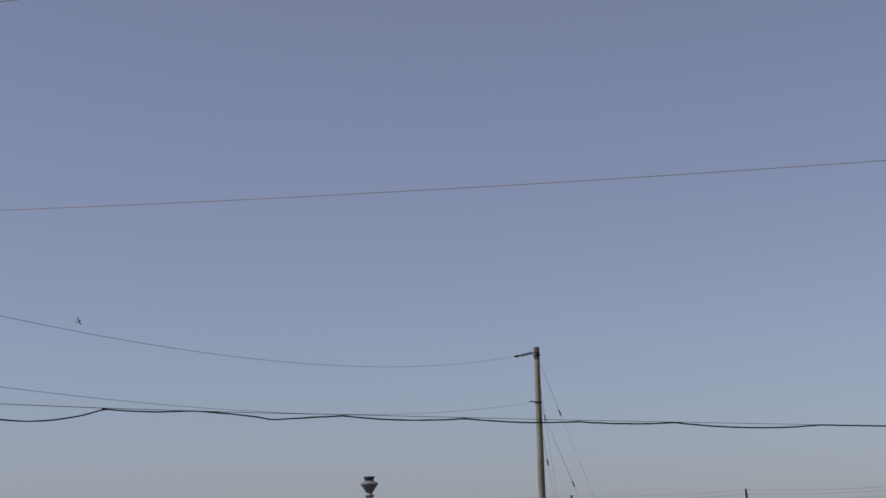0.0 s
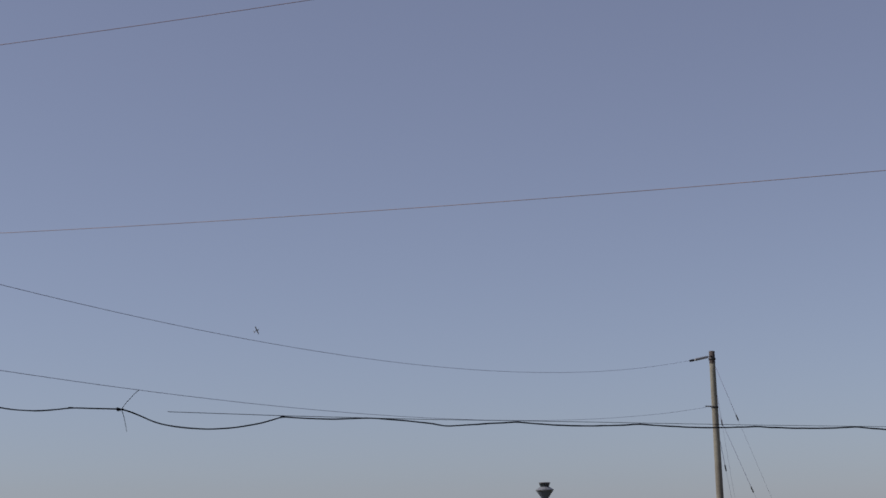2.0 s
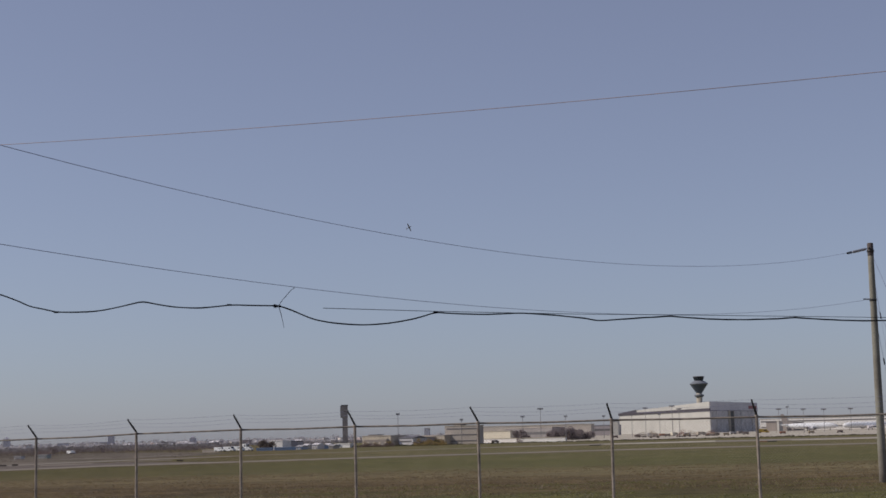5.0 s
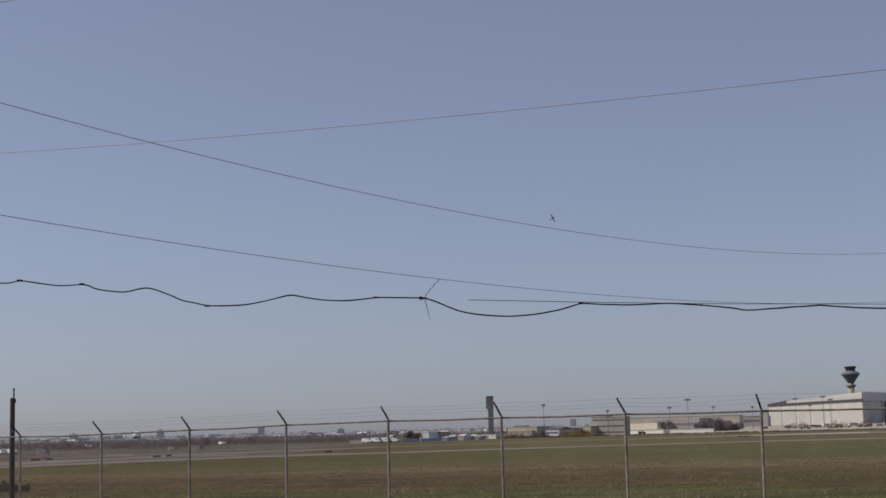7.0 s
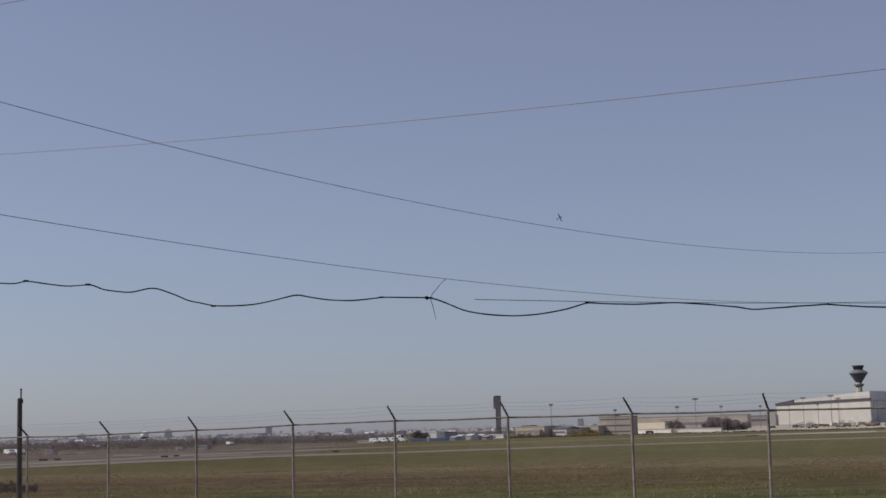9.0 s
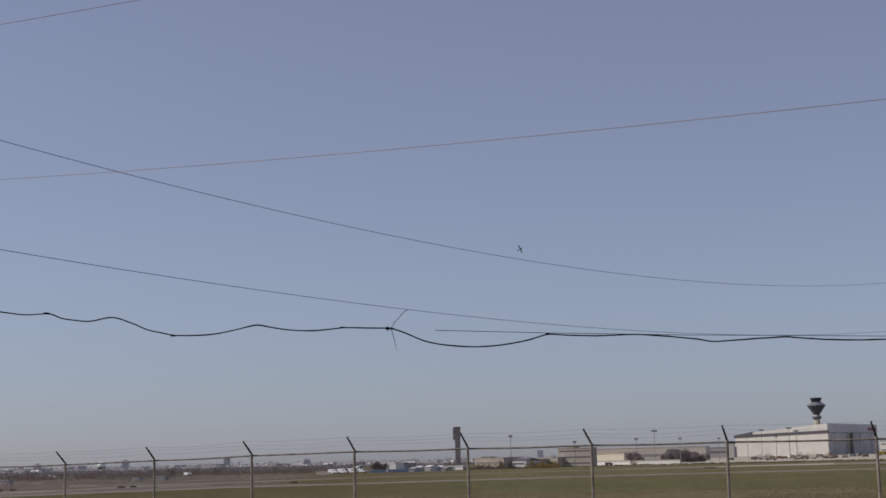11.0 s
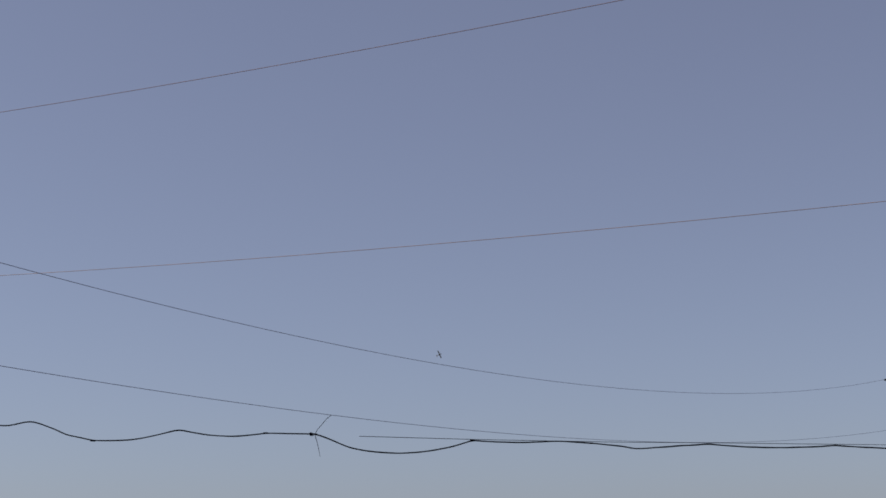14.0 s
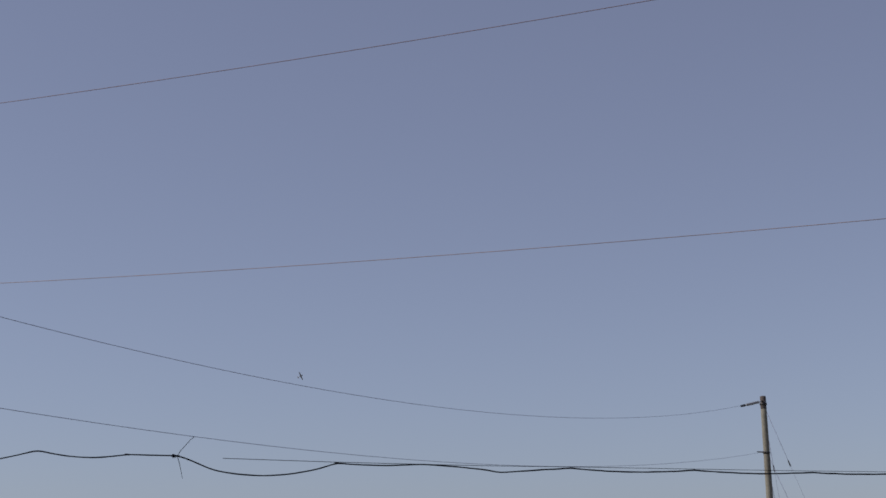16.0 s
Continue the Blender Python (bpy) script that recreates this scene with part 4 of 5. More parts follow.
# ---- city on the skyline ----
for az0, az1, el, depth, wall, cap in ((-16.6, -15.7, 0.03, 30, CITY_WALL, 0), (-14.72, -14.18, 0.05, 40, CITY_DARK, 0), (-14.58, -14.3, 0.205, 30, CITY_DARK, 1), (-13.46, -13.14, 0.08, 30, CITY_DARK, 0),
                                 (-13.04, -12.76, 0.13, 30, CITY_WALL, 0), (-11.49, -11.27, 0.285, 25, CITY_DARK, 1), (-9.62, -9.29, 0.085, 40, CITY_DARK, 0), (-8.16, -7.87, 0.09, 30, CITY_WALL, 0),
                                 (-7.86, -7.66, 0.305, 25, CITY_DARK, 1), (-4.96, -4.75, 0.17, 25, CITY_DARK, 1), (-6.2, -5.6, 0.05, 40, CITY_WALL, 0), (3.6, 3.78, 0.32, 25, CITY_DARK, 0)):
    ob = building("apartment_block", az0, az1, 2500, el, depth, wall, "distant apartment block on the skyline, haze painted into its grey", CITY_DARK, bands=5, band_mat=CITY_DARK, group="distant apartment blocks", turn=-4)
    if cap:
        m, w = house_frame(az0, az1, 2500)
        h = top_of(2500, el, m)
        part("roof_plant", boxed(-w * 0.2, w * 0.15, depth * 0.3, depth * 0.7, h, h + 2.5), CITY_DARK, ob)

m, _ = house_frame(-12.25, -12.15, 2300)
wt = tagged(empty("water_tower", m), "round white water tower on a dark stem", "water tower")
z = EYE + 2300 * math.tan(radians(0.115)) - m.translation.z
bm = bmesh.new()
lathe(bm, [(6.0 * math.cos(radians(a)), z + 6.0 * math.sin(radians(a))) for a in range(-22, 80, 12)] + [(0.4, z + 6.0)], 24)
part("tank", bm, WHITE_PAINT, wt, "white domed tank", flat=False)
# Lower part of the sphere, coloured dark to paint its shaded underside.
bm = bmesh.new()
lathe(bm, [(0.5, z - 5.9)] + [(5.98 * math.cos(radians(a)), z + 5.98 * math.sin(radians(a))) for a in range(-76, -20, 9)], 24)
part("bowl", bm, surface("shade_grey_tank_bowl", (0.10, 0.095, 0.10), 0.7, 0, 0.2, 0.2, 2, 0), wt, "underside of the tank, its shade painted dark grey", flat=False)
bm = bmesh.new()
lathe(bm, [(2.6, -1), (1.6, 2), (1.4, z - 5.6), (2.4, z - 5.2)], 12)
part("stem", bm, CITY_DARK, wt)


def woods(name, az0, az1, d0, d1, h, n, size, material, label, seed):
    """A far belt of trees: uneven clumps of foliage on many short stems."""
    rng = random.Random(seed)
    verts, faces = [], []
    for _ in range(n):
        az, d = rng.uniform(az0, az1), rng.uniform(d0, d1)
        p = spot(az, d)
        g = ground_z(p.x, p.y)
        top = h * (0.55 + 0.45 * noise.noise((az * 1.7, d * 0.01, seed)) + 0.35 * noise.noise((az * 6.1, 0, seed)))
        if top < 0.25 * h:
            continue
        c = p + Vector((0, 0, g + top * rng.random() ** 0.7))
        a = Vector((rng.uniform(-1, 1), rng.uniform(-1, 1), rng.uniform(-0.6, 0.6))).normalized() * size * rng.uniform(0.5, 1.3)
        b = Vector((rng.uniform(-0.4, 0.4), rng.uniform(-0.4, 0.4), 1)).normalized() * size * rng.uniform(0.3, 0.8)
        j = len(verts)
        verts += [c - a, c + b, c + a, c - b]
        faces.append((j, j + 1, j + 2, j + 3))
    me = bpy.data.meshes.new(name)
    me.from_pydata(verts, [], faces)
    me.materials.append(material)
    return tagged(new(name, me), label, "woods", kind="stuff")


# Haze is painted into the woods' pale grey-violet foliage colour.
HAZE_WOOD = leaf_material("haze_paled_far_woods", (0.42, 0.395, 0.425), (0.56, 0.53, 0.555))
woods("far_woods", -24, 26, 2650, 2900, 11.5, 16000, 2.4, HAZE_WOOD, "far belt of woods, haze painted in as grey-violet", 11)
woods("far_woods", -24, 10, 1350, 1600, 3.5, 8000, 1.2, LEAF_GREY, "belt of bare grey trees beyond the field", 12)
woods("low_brush", -17.7, -15.95, 62, 68, 0.42, 1500, 0.06, BRUSH_DARK, "low patch of dark brown brush in the grass", 17)
woods("field_hedge", -24, -3.2, 820, 960, 2.6, 9000, 0.42, LEAF_BROWN, "low brown hedge at the edge of the field", 13)
for a0, a1, n, seed in ((-17.4, -16.3, 800, 41), (-15.2, -13.9, 1200, 42), (-13.1, -12.4, 700, 44), (-10.4, -9.9, 400, 45)):
    woods("field_hedge", a0, a1, 640, 700, 2.6, n, 0.34, LEAF_RUST, "rust-brown thicket at the edge of the field", seed)
woods("field_hedge", -15.4, -3.0, 960, 1060, 4.6, 9000, 0.6, LEAF_GREY, "grey-brown line of bare trees beyond the field", 43)
woods("scrub_patch", -24, -9.6, 540, 800, 1.3, 7000, 0.2, LEAF_SCRUB, "uneven patches of dark brown scrub on the open field", 31)
woods("scrub_patch", -12, -4.4, 640, 860, 1.3, 4200, 0.2, LEAF_SCRUB, "uneven patches of dark brown scrub on the open field", 35)
woods("scrub_patch", -17.6, -4.8, 400, 640, 0.55, 2600, 0.16, LEAF_SCRUB, "thin brown scrub between runway and hedge", 37)
woods("field_hedge", 1.2, 2.5, 684, 690, 2.1, 800, 0.26, LEAF_RUST, "rust-brown shrubs before the low blocks", 46)
woods("field_hedge", 3.2, 4.4, 684, 690, 2.4, 900, 0.26, LEAF_YELLOW, "yellow-brown shrubs before the low blocks", 47)
woods("field_hedge", 0.9, 4.4, 686, 696, 0.9, 900, 0.45, LEAF_OLIVE, "low olive hedge before the far buildings", 14)
woods("field_hedge", 4.4, 20.0, 712, 730, 0.6, 2600, 0.4, LEAF_OLIVE, "low strip of rough weeds along the apron", 15)

k = 0
for az, d, h, w, leaf in ((-15.4, 700, 3.2, 5, LEAF_BROWN), (-14.6, 730, 3.8, 6, LEAF_BROWN), (-13.6, 720, 3.0, 5, LEAF_GREY), (-12.2, 700, 4.4, 6, LEAF_GREY), (-10.4, 690, 2.6, 6, LEAF_BROWN), (-9.7, 760, 4.0, 7, LEAF_BROWN),
                          (-8.9, 730, 3.6, 6, LEAF_BROWN), (-8.2, 745, 4.0, 7, LEAF_BROWN), (-7.5, 720, 3.4, 5, LEAF_GREY), (-6.0, 800, 4.4, 7, LEAF_GREY), (-5.1, 760, 3.2, 5, LEAF_BROWN)):
    k += 1
    tree("field_tree", az, d, h, w, 100 + k, leaf, "small bare brown tree at the edge of the field", n=260)
for az, d, h, w, leaf in ((1.42, 692, 2.6, 2.6, LEAF_YELLOW), (1.52, 690, 1.9, 2.2, LEAF_OLIVE), (1.82, 690, 2.2, 2.2, LEAF_YELLOW), (2.28, 692, 2.7, 3.0, LEAF_YELLOW), (2.36, 690, 1.8, 2.4, LEAF_OLIVE), (3.28, 690, 2.5, 3.0, LEAF_BROWN),
                          (3.46, 692, 3.4, 4, LEAF_YELLOW), (3.66, 690, 3.0, 3.5, LEAF_YELLOW), (3.82, 694, 3.6, 4, LEAF_YELLOW), (4.02, 690, 2.8, 4, LEAF_OLIVE), (4.12, 694, 3.4, 4, LEAF_YELLOW), (4.3, 690, 2.9, 3.5, LEAF_YELLOW)):
    k += 1
    tree("yellowing_tree", az, d, h, w, 100 + k, leaf, "small yellowing autumn tree before low buildings", n=700)
for az, d, h, w, leaf in ((6.98, 742, 6.2, 5, LEAF_MAUVE), (7.18, 738, 6.6, 6, LEAF_MAUVE), (7.38, 744, 5.6, 4.5, LEAF_MAUVE), (8.2, 800, 5.4, 5, LEAF_MAUVE), (8.42, 806, 5.8, 6, LEAF_BROWN), (8.72, 812, 6.6, 7, LEAF_MAUVE), (9.0, 806, 6.0, 7, LEAF_BROWN), (9.28, 812, 5.4, 6, LEAF_MAUVE),
                          (8.32, 830, 6.2, 7, LEAF_MAUVE), (8.58, 834, 6.8, 8, LEAF_MAUVE), (8.86, 830, 7.0, 8, LEAF_MAUVE), (9.14, 836, 6.4, 7, LEAF_MAUVE), (9.42, 828, 5.2, 7, LEAF_BROWN), (9.66, 836, 4.2, 6, LEAF_MAUVE)):
    k += 1
    tree("bare_tree", az, d, h, w, 100 + k, leaf, "mauve-grey bare tree beside the warehouse wall", n=1500)


# ---- light masts ----
def mast(az, d, el, spread):
    p = spot(az, d)
    p.z = ground_z(p.x, p.y)
    h = EYE + d * math.tan(radians(el)) - p.z
    ob = tagged(empty("light_mast", Matrix.Translation(p) @ pose(0, 0, 0, 0, 0, -az)), "tall grey floodlight mast on the apron", "light mast", "light masts")
    bm = bmesh.new()
    lathe(bm, [(0.19, -0.3), (0.17, 1), (0.10, h)], 8)
    part("pole", bm, MAST_GREY, ob)
    part("crossbar", boxed(-spread, spread, -0.15, 0.15, h - 0.15, h + 0.1), MAST_GREY, ob)
    n = 4
    for i in range(n):
        x = -spread + 2 * spread * (i + 0.5) / n
        part("floodlight", boxed(x - spread * 0.2, x + spread * 0.2, -0.45, 0.1, h - 0.75, h - 0.2), MAST_GREY, ob)


# Mast grey is lightened to paint in the haze.
MAST_GREY = surface("haze_lightened_mast_steel", (0.25, 0.24, 0.245), 0.6, 0.2, 0.2, 1, 8, 0)
for az, d, el, spread in ((2.64, 720, 0.88, 0.9), (7.23, 760, 0.675, 1.0), (7.89, 760, 0.945, 1.5), (8.81, 790, 0.65, 0.9), (10.2, 860, 0.62, 0.9), (11.22, 900, 0.63, 0.9), (11.72, 880, 0.87, 1.5), (12.23, 920, 0.63, 0.9),
                          (12.69, 860, 0.92, 1.6), (12.94, 880, 0.81, 1.4), (16.49, 900, 0.71, 1.5), (16.8, 960, 0.78, 0.9), (17.36, 920, 0.68, 1.5), (18.07, 930, 0.66, 1.5), (19.0, 930, 0.66, 1.5), (4.98, 715, 0.62, 0.8)):
    mast(az, d, el, spread)


# ---- vehicles and aircraft on the ground ----
def van(name, az, d, turn, length, height, paint, label, group):
    p = spot(az, d)
    p.z = ground_z(p.x, p.y) + 0.14
    ob = tagged(empty(name, Matrix.Translation(p) @ pose(0, 0, 0, 0, 0, turn)), label, "vehicle", group)
    L, H, W = length, height, 1.0
    prof = [(-L / 2, 0.35), (L / 2 - 0.1, 0.35), (L / 2, 0.55), (L / 2, 0.95), (L * 0.36, 1.1), (L * 0.26, H - 0.1), (L * 0.2, H), (-L / 2 + 0.1, H), (-L / 2, H - 0.15)]
    bm = bmesh.new()
    a = [bm.verts.new((x, -W, z)) for x, z in prof]
    b = [bm.verts.new((x, W, z)) for x, z in prof]
    bm.faces.new(a)
    bm.faces.new(b[::-1])
    for i in range(len(prof)):
        j = (i + 1) % len(prof)
        bm.faces.new((a[j], a[i], b[i], b[j]))
    bmesh.ops.recalc_face_normals(bm, faces=bm.faces[:])
    body = part("body", bm, paint, ob)
    for sy in (-1, 1):
        part("side_window", boxed(L * 0.02, L * 0.24, sy * W - 0.02, sy * W + 0.02, 1.12, max(1.22, H - 0.42)), DARK_GLASS, body)
    bm = bmesh.new()
    vs = [bm.verts.new(c) for c in ((L * 0.355, -W * 0.85, 1.16), (L * 0.355, W * 0.85, 1.16), (L * 0.275, W * 0.85, H - 0.18), (L * 0.275, -W * 0.85, H - 0.18))]
    vs2 = [bm.verts.new(v.co + Vector((0.05, 0, 0.03))) for v in vs]
    bm.faces.new(vs[::-1])
    bm.faces.new(vs2)
    for i in range(4):
        bm.faces.new((vs[i], vs[(i + 1) % 4], vs2[(i + 1) % 4], vs2[i]))
    part("windscreen", bm, DARK_GLASS, body)
    for sx in (-0.3, 0.32):
        for sy in (-1, 1):
            bm = bmesh.new()
            tube(bm, [(sx * L, sy * 0.8, 0.33), (sx * L, sy * 1.02, 0.33)], 0.34, 12)
            part("wheel", bm, RUBBER, ob)
    return ob


for az, d, turn, L, H in ((-3.86, 594, 60, 5.5, 2.2), (-3.52, 592, 75, 5.5, 2.4), (-3.18, 594, 65, 5.5, 2.4), (-2.86, 597, 70, 5, 2.1), (-2.95, 640, 60, 5, 3.4),
                          (-9.15, 690, 20, 4.2, 1.5), (-16.9, 482, 5, 5.4, 2.0), (-16.55, 486, 0, 4.6, 1.9), (-13.9, 720, 10, 3.6, 1.3), (0.42, 680, 10, 4.6, 1.8)):
    van("white_van", az, d, turn * 0.25 - 52, L * 0.8, max(1.5, H * 0.78), WHITE_PAINT, "white van parked at the edge of the field", "parked white vans")
for az, d, turn, L, H, paint in ((11.85, 870, 70, 4.5, 3.2, GREY_WALL), (12.05, 880, 10, 4.0, 2.4, BROWN_WALL), (12.75, 890, 30, 5.5, 2.8, CREAM_WALL), (13.2, 885, 5, 5, 2.4, GREY_WALL), (13.72, 900, 15, 7, 2.8, TAN_WALL), (14.85, 905, 5, 4.5, 2.2, GREY_WALL),
                                 (15.1, 915, 20, 4.5, 2.2, BROWN_WALL), (8.0, 770, 5, 4.5, 1.6, GREY_WALL), (6.2, 735, 5, 4.5, 1.6, BROWN_WALL)):
    van("service_truck", az, d, turn, L * 0.8, max(1.45, H * 0.68), paint, "small service truck standing on the apron", "service trucks")
van("yellow_truck", 15.92, 930, 4, 6.6, 2.3, YELLOW, "yellow airport service truck on the apron", "service trucks")


def airliner(az, d, turn, label):
    p = spot(az, d)
    p.z = ground_z(p.x, p.y) + 0.12
    ob = tagged(empty("airliner", Matrix.Translation(p) @ pose(0, 0, 0, 0, 0, turn)), label, "aircraft", "parked airliners")
    bm = bmesh.new()
    tube(bm, [(-17, 0, 4.0), (-14, 0, 3.6), (-9, 0, 3.1), (-4, 0, 3.0), (11, 0, 3.0), (14.5, 0, 2.9), (16.4, 0, 2.6), (17, 0, 2.4)], [0.3, 0.9, 1.7, 1.9, 1.9, 1.6, 0.9, 0.25], 14)
    part("fuselage", bm, WHITE_PAINT, ob, flat=False)
    for sy in (-1, 1):
        bm = bmesh.new()
        prism(bm, [(3.5, sy * 1.2), (-2.5, sy * 1.2), (-6.0, sy * 16.5), (-4.6, sy * 16.5)], 2.3, 2.6)
        wing = part("wing", bm, CITY_WALL, ob)
        bm = bmesh.new()
        tube(bm, [(-0.2, sy * 5.4, 1.6), (0.6, sy * 5.4, 1.55), (3.2, sy * 5.4, 1.55)], [0.5, 0.95, 0.95], 12)
        part("engine", bm, CITY_WALL, wing)
        bm = bmesh.new()
        prism(bm, [(-13.2, sy * 0.4), (-16.2, sy * 0.4), (-17.0, sy * 5.8), (-15.8, sy * 5.8)], 4.0, 4.2)
        part("tailplane", bm, WHITE_PAINT, ob)
        bm = bmesh.new()
        tube(bm, [(-1.0, sy * 2.6, 0.0), (-1.0, sy * 2.6, 2.4)], 0.3, 8)
        part("main_gear", bm, RUBBER, ob)
    bm = bmesh.new()
    a = [bm.verts.new((x, -0.15, z)) for x, z in ((-11.0, 4.6), (-16.4, 4.4), (-17.6, 10.6), (-15.6, 10.6))]
    b = [bm.verts.new((v.co.x, 0.15, v.co.z)) for v in a]
    bm.faces.new(a)
    bm.faces.new(b[::-1])
    for i in range(4):
        bm.faces.new((a[(i + 1) % 4], a[i], b[i], b[(i + 1) % 4]))
    part("tail_fin", bm, BROWN_WALL, ob)
    bm = bmesh.new()
    tube(bm, [(12.5, 0, 0.0), (12.5, 0, 2.2)], 0.22, 8)
    part("nose_gear", bm, RUBBER, ob)


airliner(17.55, 985, -28, "white airliner parked at the terminal")
airliner(19.6, 985, 186, "white airliner parked at the terminal")


SIGN_DARK = surface("dark_brown_sign_back", (0.065, 0.052, 0.05), 0.6, 0, 0.2, 2, 10, 0)


def airfield_sign(az, d, width, faces, label):
    p = spot(az, d)
    p.z = ground_z(p.x, p.y)
    ob = tagged(empty("airfield_sign", Matrix.Translation(p) @ pose(0, 0, 0, 0, 0, -az)), label, "sign", "airfield signs")
    part("panel", boxed(-width * 0.75, width * 0.75, 0, 0.3, 0.06, 0.33), SIGN_DARK, ob)
    n = len(faces)
    for i, f in enumerate(faces):
        x0 = width * 1.5 * (i / n - 0.5)
        part("face", boxed(x0 + 0.05, x0 + width * 1.5 / n - 0.05, -0.03, 0.0, 0.09, 0.30), f, ob)
    for x in (-width * 0.35, width * 0.35):
        part("leg", boxed(x - 0.05, x + 0.05, 0.1, 0.2, -0.1, 0.06), IRON, ob)


airfield_sign(-15.75, 318, 1.1, (SIGN_DARK,), "low dark taxiway sign beside the runway")
airfield_sign(-15.25, 322, 0.8, (SIGN_DARK,), "low dark taxiway sign beside the runway")
airfield_sign(-11.5, 325, 1.0, (SIGN_DARK,), "low dark taxiway sign beside the runway")
airfield_sign(-11.08, 330, 0.8, (SIGN_DARK,), "low dark taxiway sign beside the runway")
airfield_sign(16.05, 470, 3.6, (ORANGE, BLACK_PAINT), "orange and black taxiway sign in the grass")
airfield_sign(9.85, 470, 2.4, (SIGN_DARK,), "low dark taxiway sign beside the runway")
airfield_sign(-5.3, 330, 0.9, (SIGN_DARK,), "low dark taxiway sign beside the runway")

# ---- light aeroplane in the air ----
p = spot(3.2, 2000, EYE + 2000 * math.tan(radians(7.74)))
nose = Vector((0.74, -0.55, 0.32)).normalized()
wingtip = Vector((-0.42, 0.0, 0.90))
wingtip = (wingtip - nose * wingtip.dot(nose)).normalized()
BANK = Matrix((nose, wingtip, nose.cross(wingtip))).transposed().to_4x4()
plane = tagged(empty("light_aeroplane", Matrix.Translation(p) @ BANK), "small dark propeller aeroplane banking in the sky", "aeroplane")
bm = bmesh.new()
tube(bm, [(-4.4, 0, 0.25), (-2.2, 0, 0.1), (0.2, 0, 0), (1.8, 0, 0), (2.9, 0, -0.1), (3.3, 0, -0.1)], [0.12, 0.35, 0.62, 0.62, 0.45, 0.15], 12)
# Dark grey has the shade of the wing undersides painted in.
PLANE_GREY = surface("shade_grey_aeroplane_paint", (0.08, 0.08, 0.085), 0.45, 0, 0.1, 1, 8, 0)
part("fuselage", bm, PLANE_GREY, plane, "dark grey fuselage", flat=False)
for sy in (-1, 1):
    bm = bmesh.new()
    prism(bm, [(1.5, sy * 0.3), (-0.2, sy * 0.3), (0.1, sy * 5.4), (1.3, sy * 5.4)], 0.55, 0.72)
    part("wing", bm, PLANE_GREY, plane)
    bm = bmesh.new()
    prism(bm, [(-3.5, sy * 0.1), (-4.4, sy * 0.1), (-4.4, sy * 1.7), (-3.8, sy * 1.7)], 0.3, 0.38)
    part("tailplane", bm, GREY_WALL, plane)
    bm = bmesh.new()
    tube(bm, [(0.4, sy * 0.4, -0.4), (0.3, sy * 1.2, -1.2)], 0.06, 6)
    part("landing_gear", bm, RUBBER, plane)
bm = bmesh.new()
box(bm, -4.5, -3.5, -0.06, 0.06, 0.3, 1.7)
part("tail_fin", bm, GREY_WALL, plane)
bm = bmesh.new()
box(bm, 3.32, 3.38, -0.08, 0.08, -1.0, 0.8)
part("propeller", bm, BLACK_PAINT, plane)

# ---- rough grass behind the fence ----
def clumps(name, d0, d1, n, lo, hi, a, b, gate, label, seed):
    """Low fans of grass blades, thicker where the ground is rough."""
    rng = random.Random(seed)
    verts, faces = [], []
    for _ in range(n):
        az = rng.uniform(-19, 24)
        d = d0 + (d1 - d0) * rng.random() ** 1.3
        p = spot(az, d)
        g = noise.noise((p.x * 0.12, p.y * 0.3, seed)) + 0.4 * noise.noise((p.x * 0.7, p.y * 0.7, seed))
        if (p - F0).dot(FN) > -0.4 or g < gate + rng.uniform(-0.15, 0.15):
            continue
        p.z = ground_z(p.x, p.y) - 0.02
        h = rng.uniform(lo, hi)
        for _ in range(4):
            c = p + Vector((rng.uniform(-0.14, 0.14), rng.uniform(-0.14, 0.14), 0))
            lean = Vector((rng.uniform(-0.9, 0.9) * h, rng.uniform(-0.9, 0.9) * h, h * rng.uniform(0.6, 1.1)))
            w = Vector((rng.uniform(0.008, 0.022), rng.uniform(-0.012, 0.012), 0))
            j = len(verts)
            verts += [c - w, c + w, c + lean + w * 0.4, c + lean - w * 0.4]
            faces.append((j, j + 1, j + 2, j + 3))
    me = bpy.data.meshes.new(name)
    me.from_pydata(verts, [], faces)
    me.materials.append(leaf_material(name + "_blades", a, b))
    tagged(new(name, me), label, "grass", kind="stuff")


clumps("rough_grass", 50, 130, 24000, 0.03, 0.075, (0.16, 0.12, 0.068), (0.36, 0.27, 0.15), 0.0, "rough brown grass clumps behind the fence", 21)
clumps("green_grass", 33, 62, 16000, 0.025, 0.065, (0.14, 0.145, 0.05), (0.33, 0.30, 0.11), 0.0, "low green grass clumps behind the fence", 22)
clumps("dry_weeds", 34, 58, 700, 0.06, 0.15, (0.25, 0.21, 0.12), (0.42, 0.37, 0.25), 0.1, "sparse pale dry weed stalks behind the fence", 23)

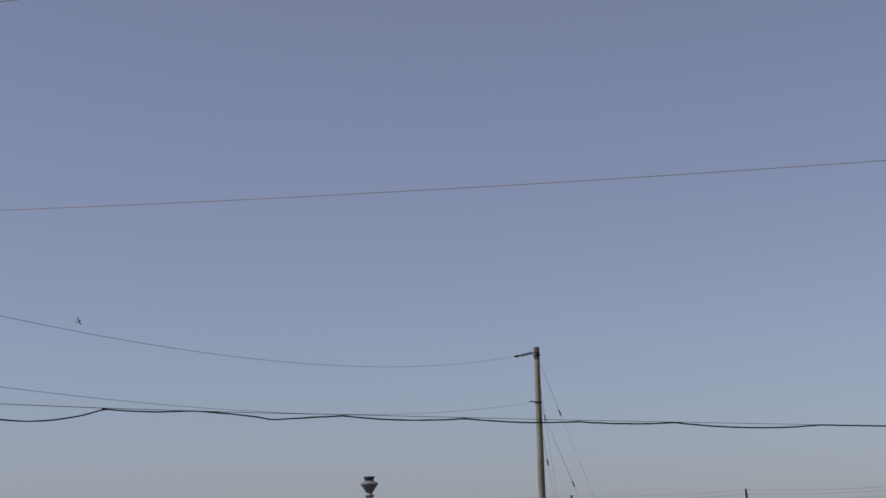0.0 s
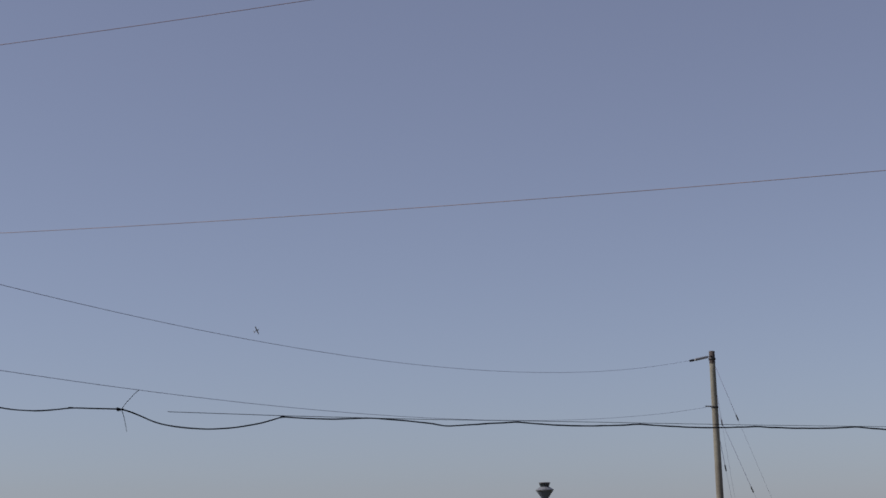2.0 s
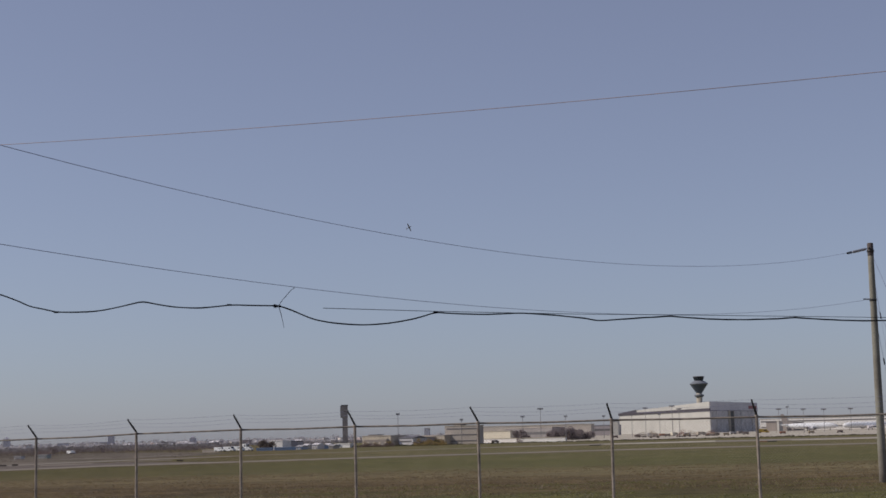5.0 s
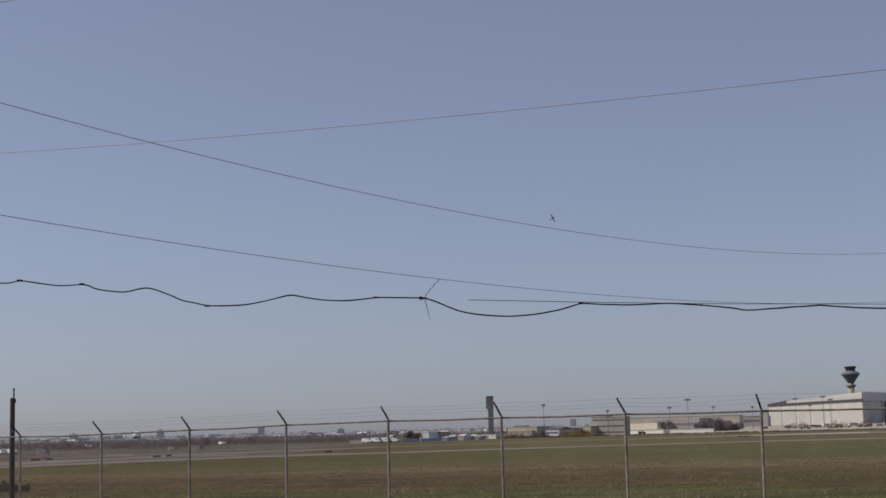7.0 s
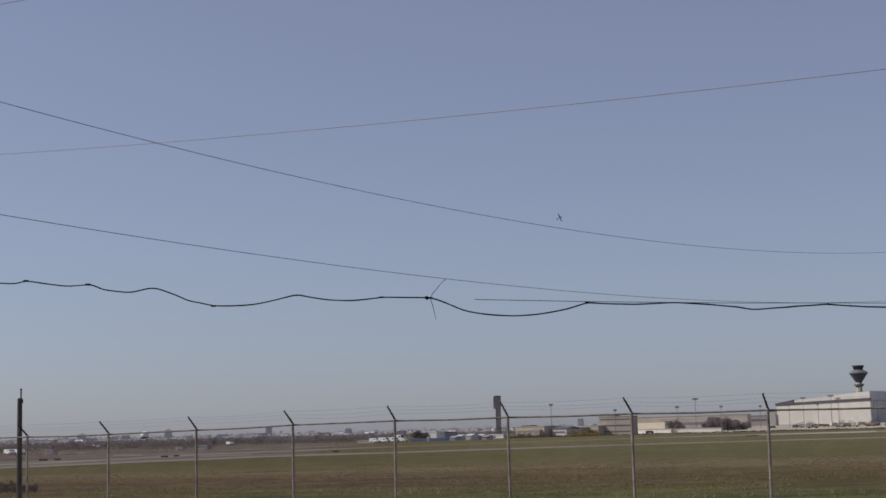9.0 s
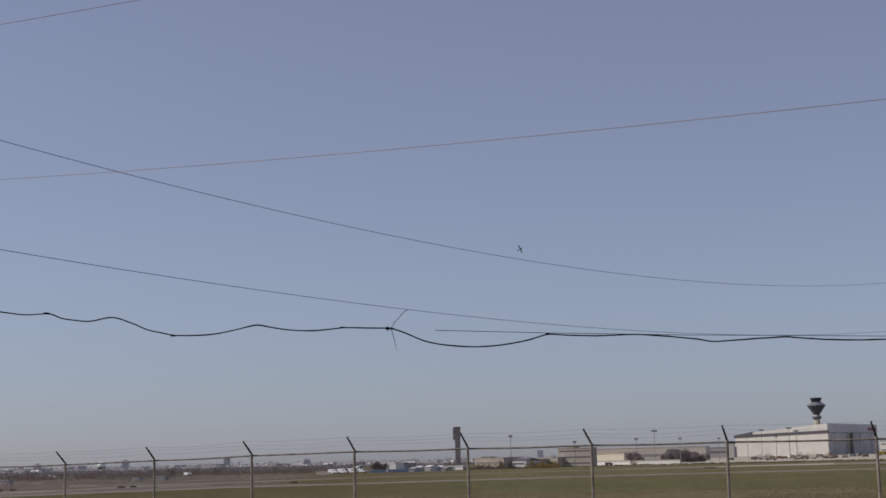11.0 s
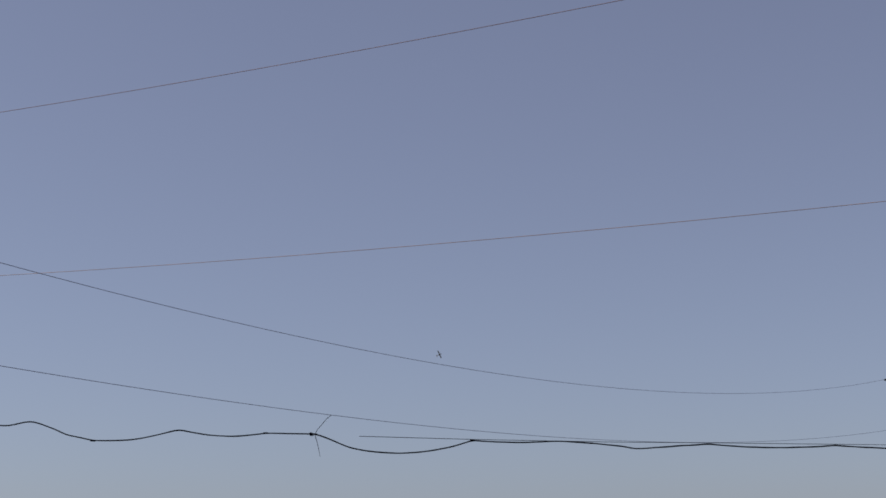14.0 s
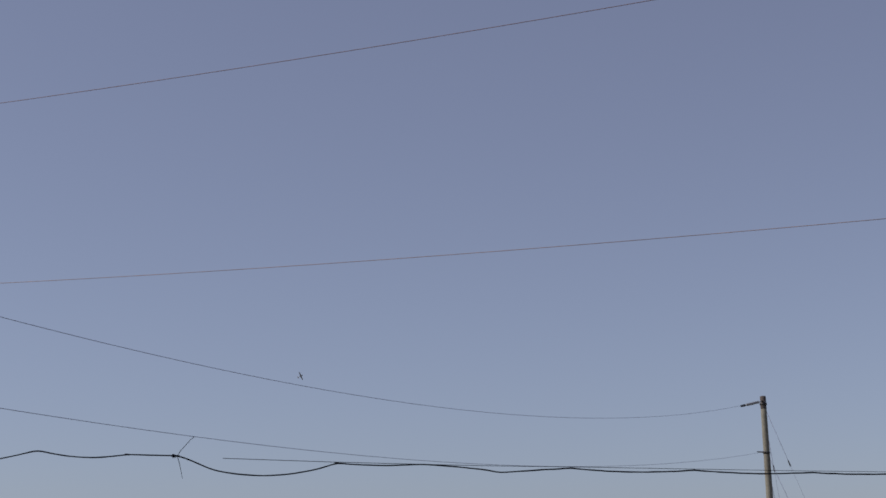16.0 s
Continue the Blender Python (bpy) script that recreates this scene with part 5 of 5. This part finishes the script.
# ---- suburb on the skyline ----
rnd = random.Random(77)
# Wall and roof colours are paled so that they carry the haze.
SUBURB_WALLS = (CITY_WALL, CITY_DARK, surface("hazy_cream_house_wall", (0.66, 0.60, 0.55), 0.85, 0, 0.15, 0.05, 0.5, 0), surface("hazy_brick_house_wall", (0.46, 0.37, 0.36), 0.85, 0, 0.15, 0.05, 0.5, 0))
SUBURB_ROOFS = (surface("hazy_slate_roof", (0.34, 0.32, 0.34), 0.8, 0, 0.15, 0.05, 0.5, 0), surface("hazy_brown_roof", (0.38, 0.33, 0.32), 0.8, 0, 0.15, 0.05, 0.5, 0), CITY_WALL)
for i in range(150):
    az = rnd.uniform(-17.2, 4.2)
    d = rnd.uniform(1900, 2450)
    wide = rnd.choice((0.16, 0.22, 0.3, 0.55)) * rnd.uniform(0.8, 1.3)
    el = -0.1 + rnd.uniform(0.02, 0.15)
    flat_top = rnd.random() < 0.45
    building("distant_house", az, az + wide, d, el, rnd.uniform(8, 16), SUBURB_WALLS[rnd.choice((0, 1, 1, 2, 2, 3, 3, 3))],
             "distant low building among bare trees, colours paled for haze" if flat_top else "distant gabled house among bare trees", rnd.choice(SUBURB_ROOFS),
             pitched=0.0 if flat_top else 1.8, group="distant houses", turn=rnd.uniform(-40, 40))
woods("far_woods", -24, 5, 1800, 2300, 5.5, 9000, 1.3, HAZE_WOOD, "bare trees among the distant houses, haze painted into their colour", 61)


# ---- ground equipment on the apron ----
EQUIP_RUST = surface("faded_rust_red_paint", (0.30, 0.12, 0.07), 0.6, 0, 0.25, 0.5, 6, 0)
EQUIP_TAN = surface("dusty_tan_paint", (0.36, 0.29, 0.20), 0.6, 0, 0.2, 0.5, 6, 0)
EQUIP_BROWN = surface("dull_brown_paint", (0.17, 0.13, 0.115), 0.6, 0, 0.2, 0.5, 6, 0)


def boarding_stairs(az, d, turn, height, paint, label):
    """A wheeled stairway: chassis, sloped flight with treads, top platform, rails, wheels."""
    p = spot(az, d)
    p.z = ground_z(p.x, p.y) + 0.12
    ob = tagged(empty("boarding_stairs", Matrix.Translation(p) @ pose(0, 0, 0, 0, 0, turn)), label, "boarding stairs", "ground equipment")
    part("chassis", boxed(-2.6, 2.6, -0.9, 0.9, 0.45, 0.85), EQUIP_BROWN, ob)
    bm = bmesh.new()
    for sy in (-0.8, 0.8):
        tube(bm, [(-2.4, sy, 0.8), (1.2, sy, height)], 0.14, 5)
    part("stringer", bm, paint, ob)
    n = 10
    for i in range(n):
        u = (i + 0.5) / n
        part("tread", boxed(-2.4 + 3.6 * u - 0.15, -2.4 + 3.6 * u + 0.15, -0.75, 0.75, 0.8 + (height - 0.8) * u - 0.03, 0.8 + (height - 0.8) * u + 0.03), EQUIP_BROWN, ob)
    part("platform", boxed(1.1, 2.5, -0.9, 0.9, height - 0.1, height + 0.05), paint, ob)
    for sy in (-0.85, 0.85):
        bm = bmesh.new()
        tube(bm, [(-2.4, sy, 1.8), (1.2, sy, height + 1.0), (2.5, sy, height + 1.0)], 0.07, 5)
        for x, z in ((2.45, height), (1.2, height), (-0.6, 0.8 + (height - 0.8) * 0.5)):
            tube(bm, [(x, sy, z), (x, sy, z + 1.0)], 0.06, 5)
        part("handrail", bm, paint, ob)
    for x in (1.3, 2.3):
        for sy in (-0.75, 0.75):
            bm = bmesh.new()
            tube(bm, [(x, sy, 0.8), (x, sy, height)], 0.1, 5)
            part("support_leg", bm, paint, ob)
    for x in (-1.9, 1.9):
        for sy in (-1.0, 1.0):
            bm = bmesh.new()
            tube(bm, [(x, sy - 0.13, 0.36), (x, sy + 0.13, 0.36)], 0.36, 10)
            part("wheel", bm, RUBBER, ob)


for az, d, turn, h, paint, label in ((11.55, 850, 20, 2.6, EQUIP_BROWN, "dull brown wheeled boarding stairs on the apron"), (12.02, 812, 150, 4.2, EQUIP_TAN, "tan wheeled boarding stairs on the apron"),
                                     (12.98, 815, 30, 4.0, EQUIP_RUST, "rust-red wheeled boarding stairs on the apron"), (13.42, 825, 160, 3.4, EQUIP_TAN, "tan wheeled boarding stairs on the apron"),
                                     (14.02, 840, 15, 3.0, EQUIP_RUST, "rust-red wheeled boarding stairs on the apron"), (14.12, 848, 170, 2.4, EQUIP_TAN, "tan wheeled boarding stairs on the apron")):
    boarding_stairs(az, d, turn, h * 0.68, paint, label)


def cargo_dolly(az, d, turn, paint):
    """A low trailer with a canvas-sided load box."""
    p = spot(az, d)
    p.z = ground_z(p.x, p.y) + 0.12
    ob = tagged(empty("cargo_dolly", Matrix.Translation(p) @ pose(0, 0, 0, 0, 0, turn)), "low brown cargo trailer with a covered load on the apron", "trailer", "ground equipment")
    part("deck", boxed(-1.6, 1.6, -0.8, 0.8, 0.4, 0.55), EQUIP_BROWN, ob)
    bm = bmesh.new()
    prism(bm, [(-1.4, -0.75), (1.4, -0.75), (1.4, 0.75), (-1.4, 0.75)], 0.55, [1.4, 1.5, 1.5, 1.4])
    part("load", bm, paint, ob)
    bm = bmesh.new()
    tube(bm, [(1.6, 0, 0.45), (2.5, 0, 0.3)], 0.05, 5)
    part("tow_bar", bm, IRON, ob)
    for x in (-1.1, 1.1):
        for sy in (-0.7, 0.7):
            bm = bmesh.new()
            tube(bm, [(x, sy - 0.1, 0.22), (x, sy + 0.1, 0.22)], 0.22, 8)
            part("wheel", bm, RUBBER, ob)


for az, d, turn, paint in ((11.4, 870, 5, EQUIP_BROWN), (12.3, 880, 12, EQUIP_RUST), (12.5, 860, -8, EQUIP_BROWN), (13.15, 860, 6, EQUIP_TAN), (14.25, 865, 3, EQUIP_BROWN), (14.6, 850, -5, EQUIP_TAN),
                           (15.3, 870, 8, EQUIP_BROWN), (10.6, 845, 0, EQUIP_BROWN), (16.6, 860, 10, EQUIP_RUST), (17.6, 855, 4, EQUIP_TAN), (18.6, 850, 4, EQUIP_BROWN)):
    cargo_dolly(az, d, turn, paint)
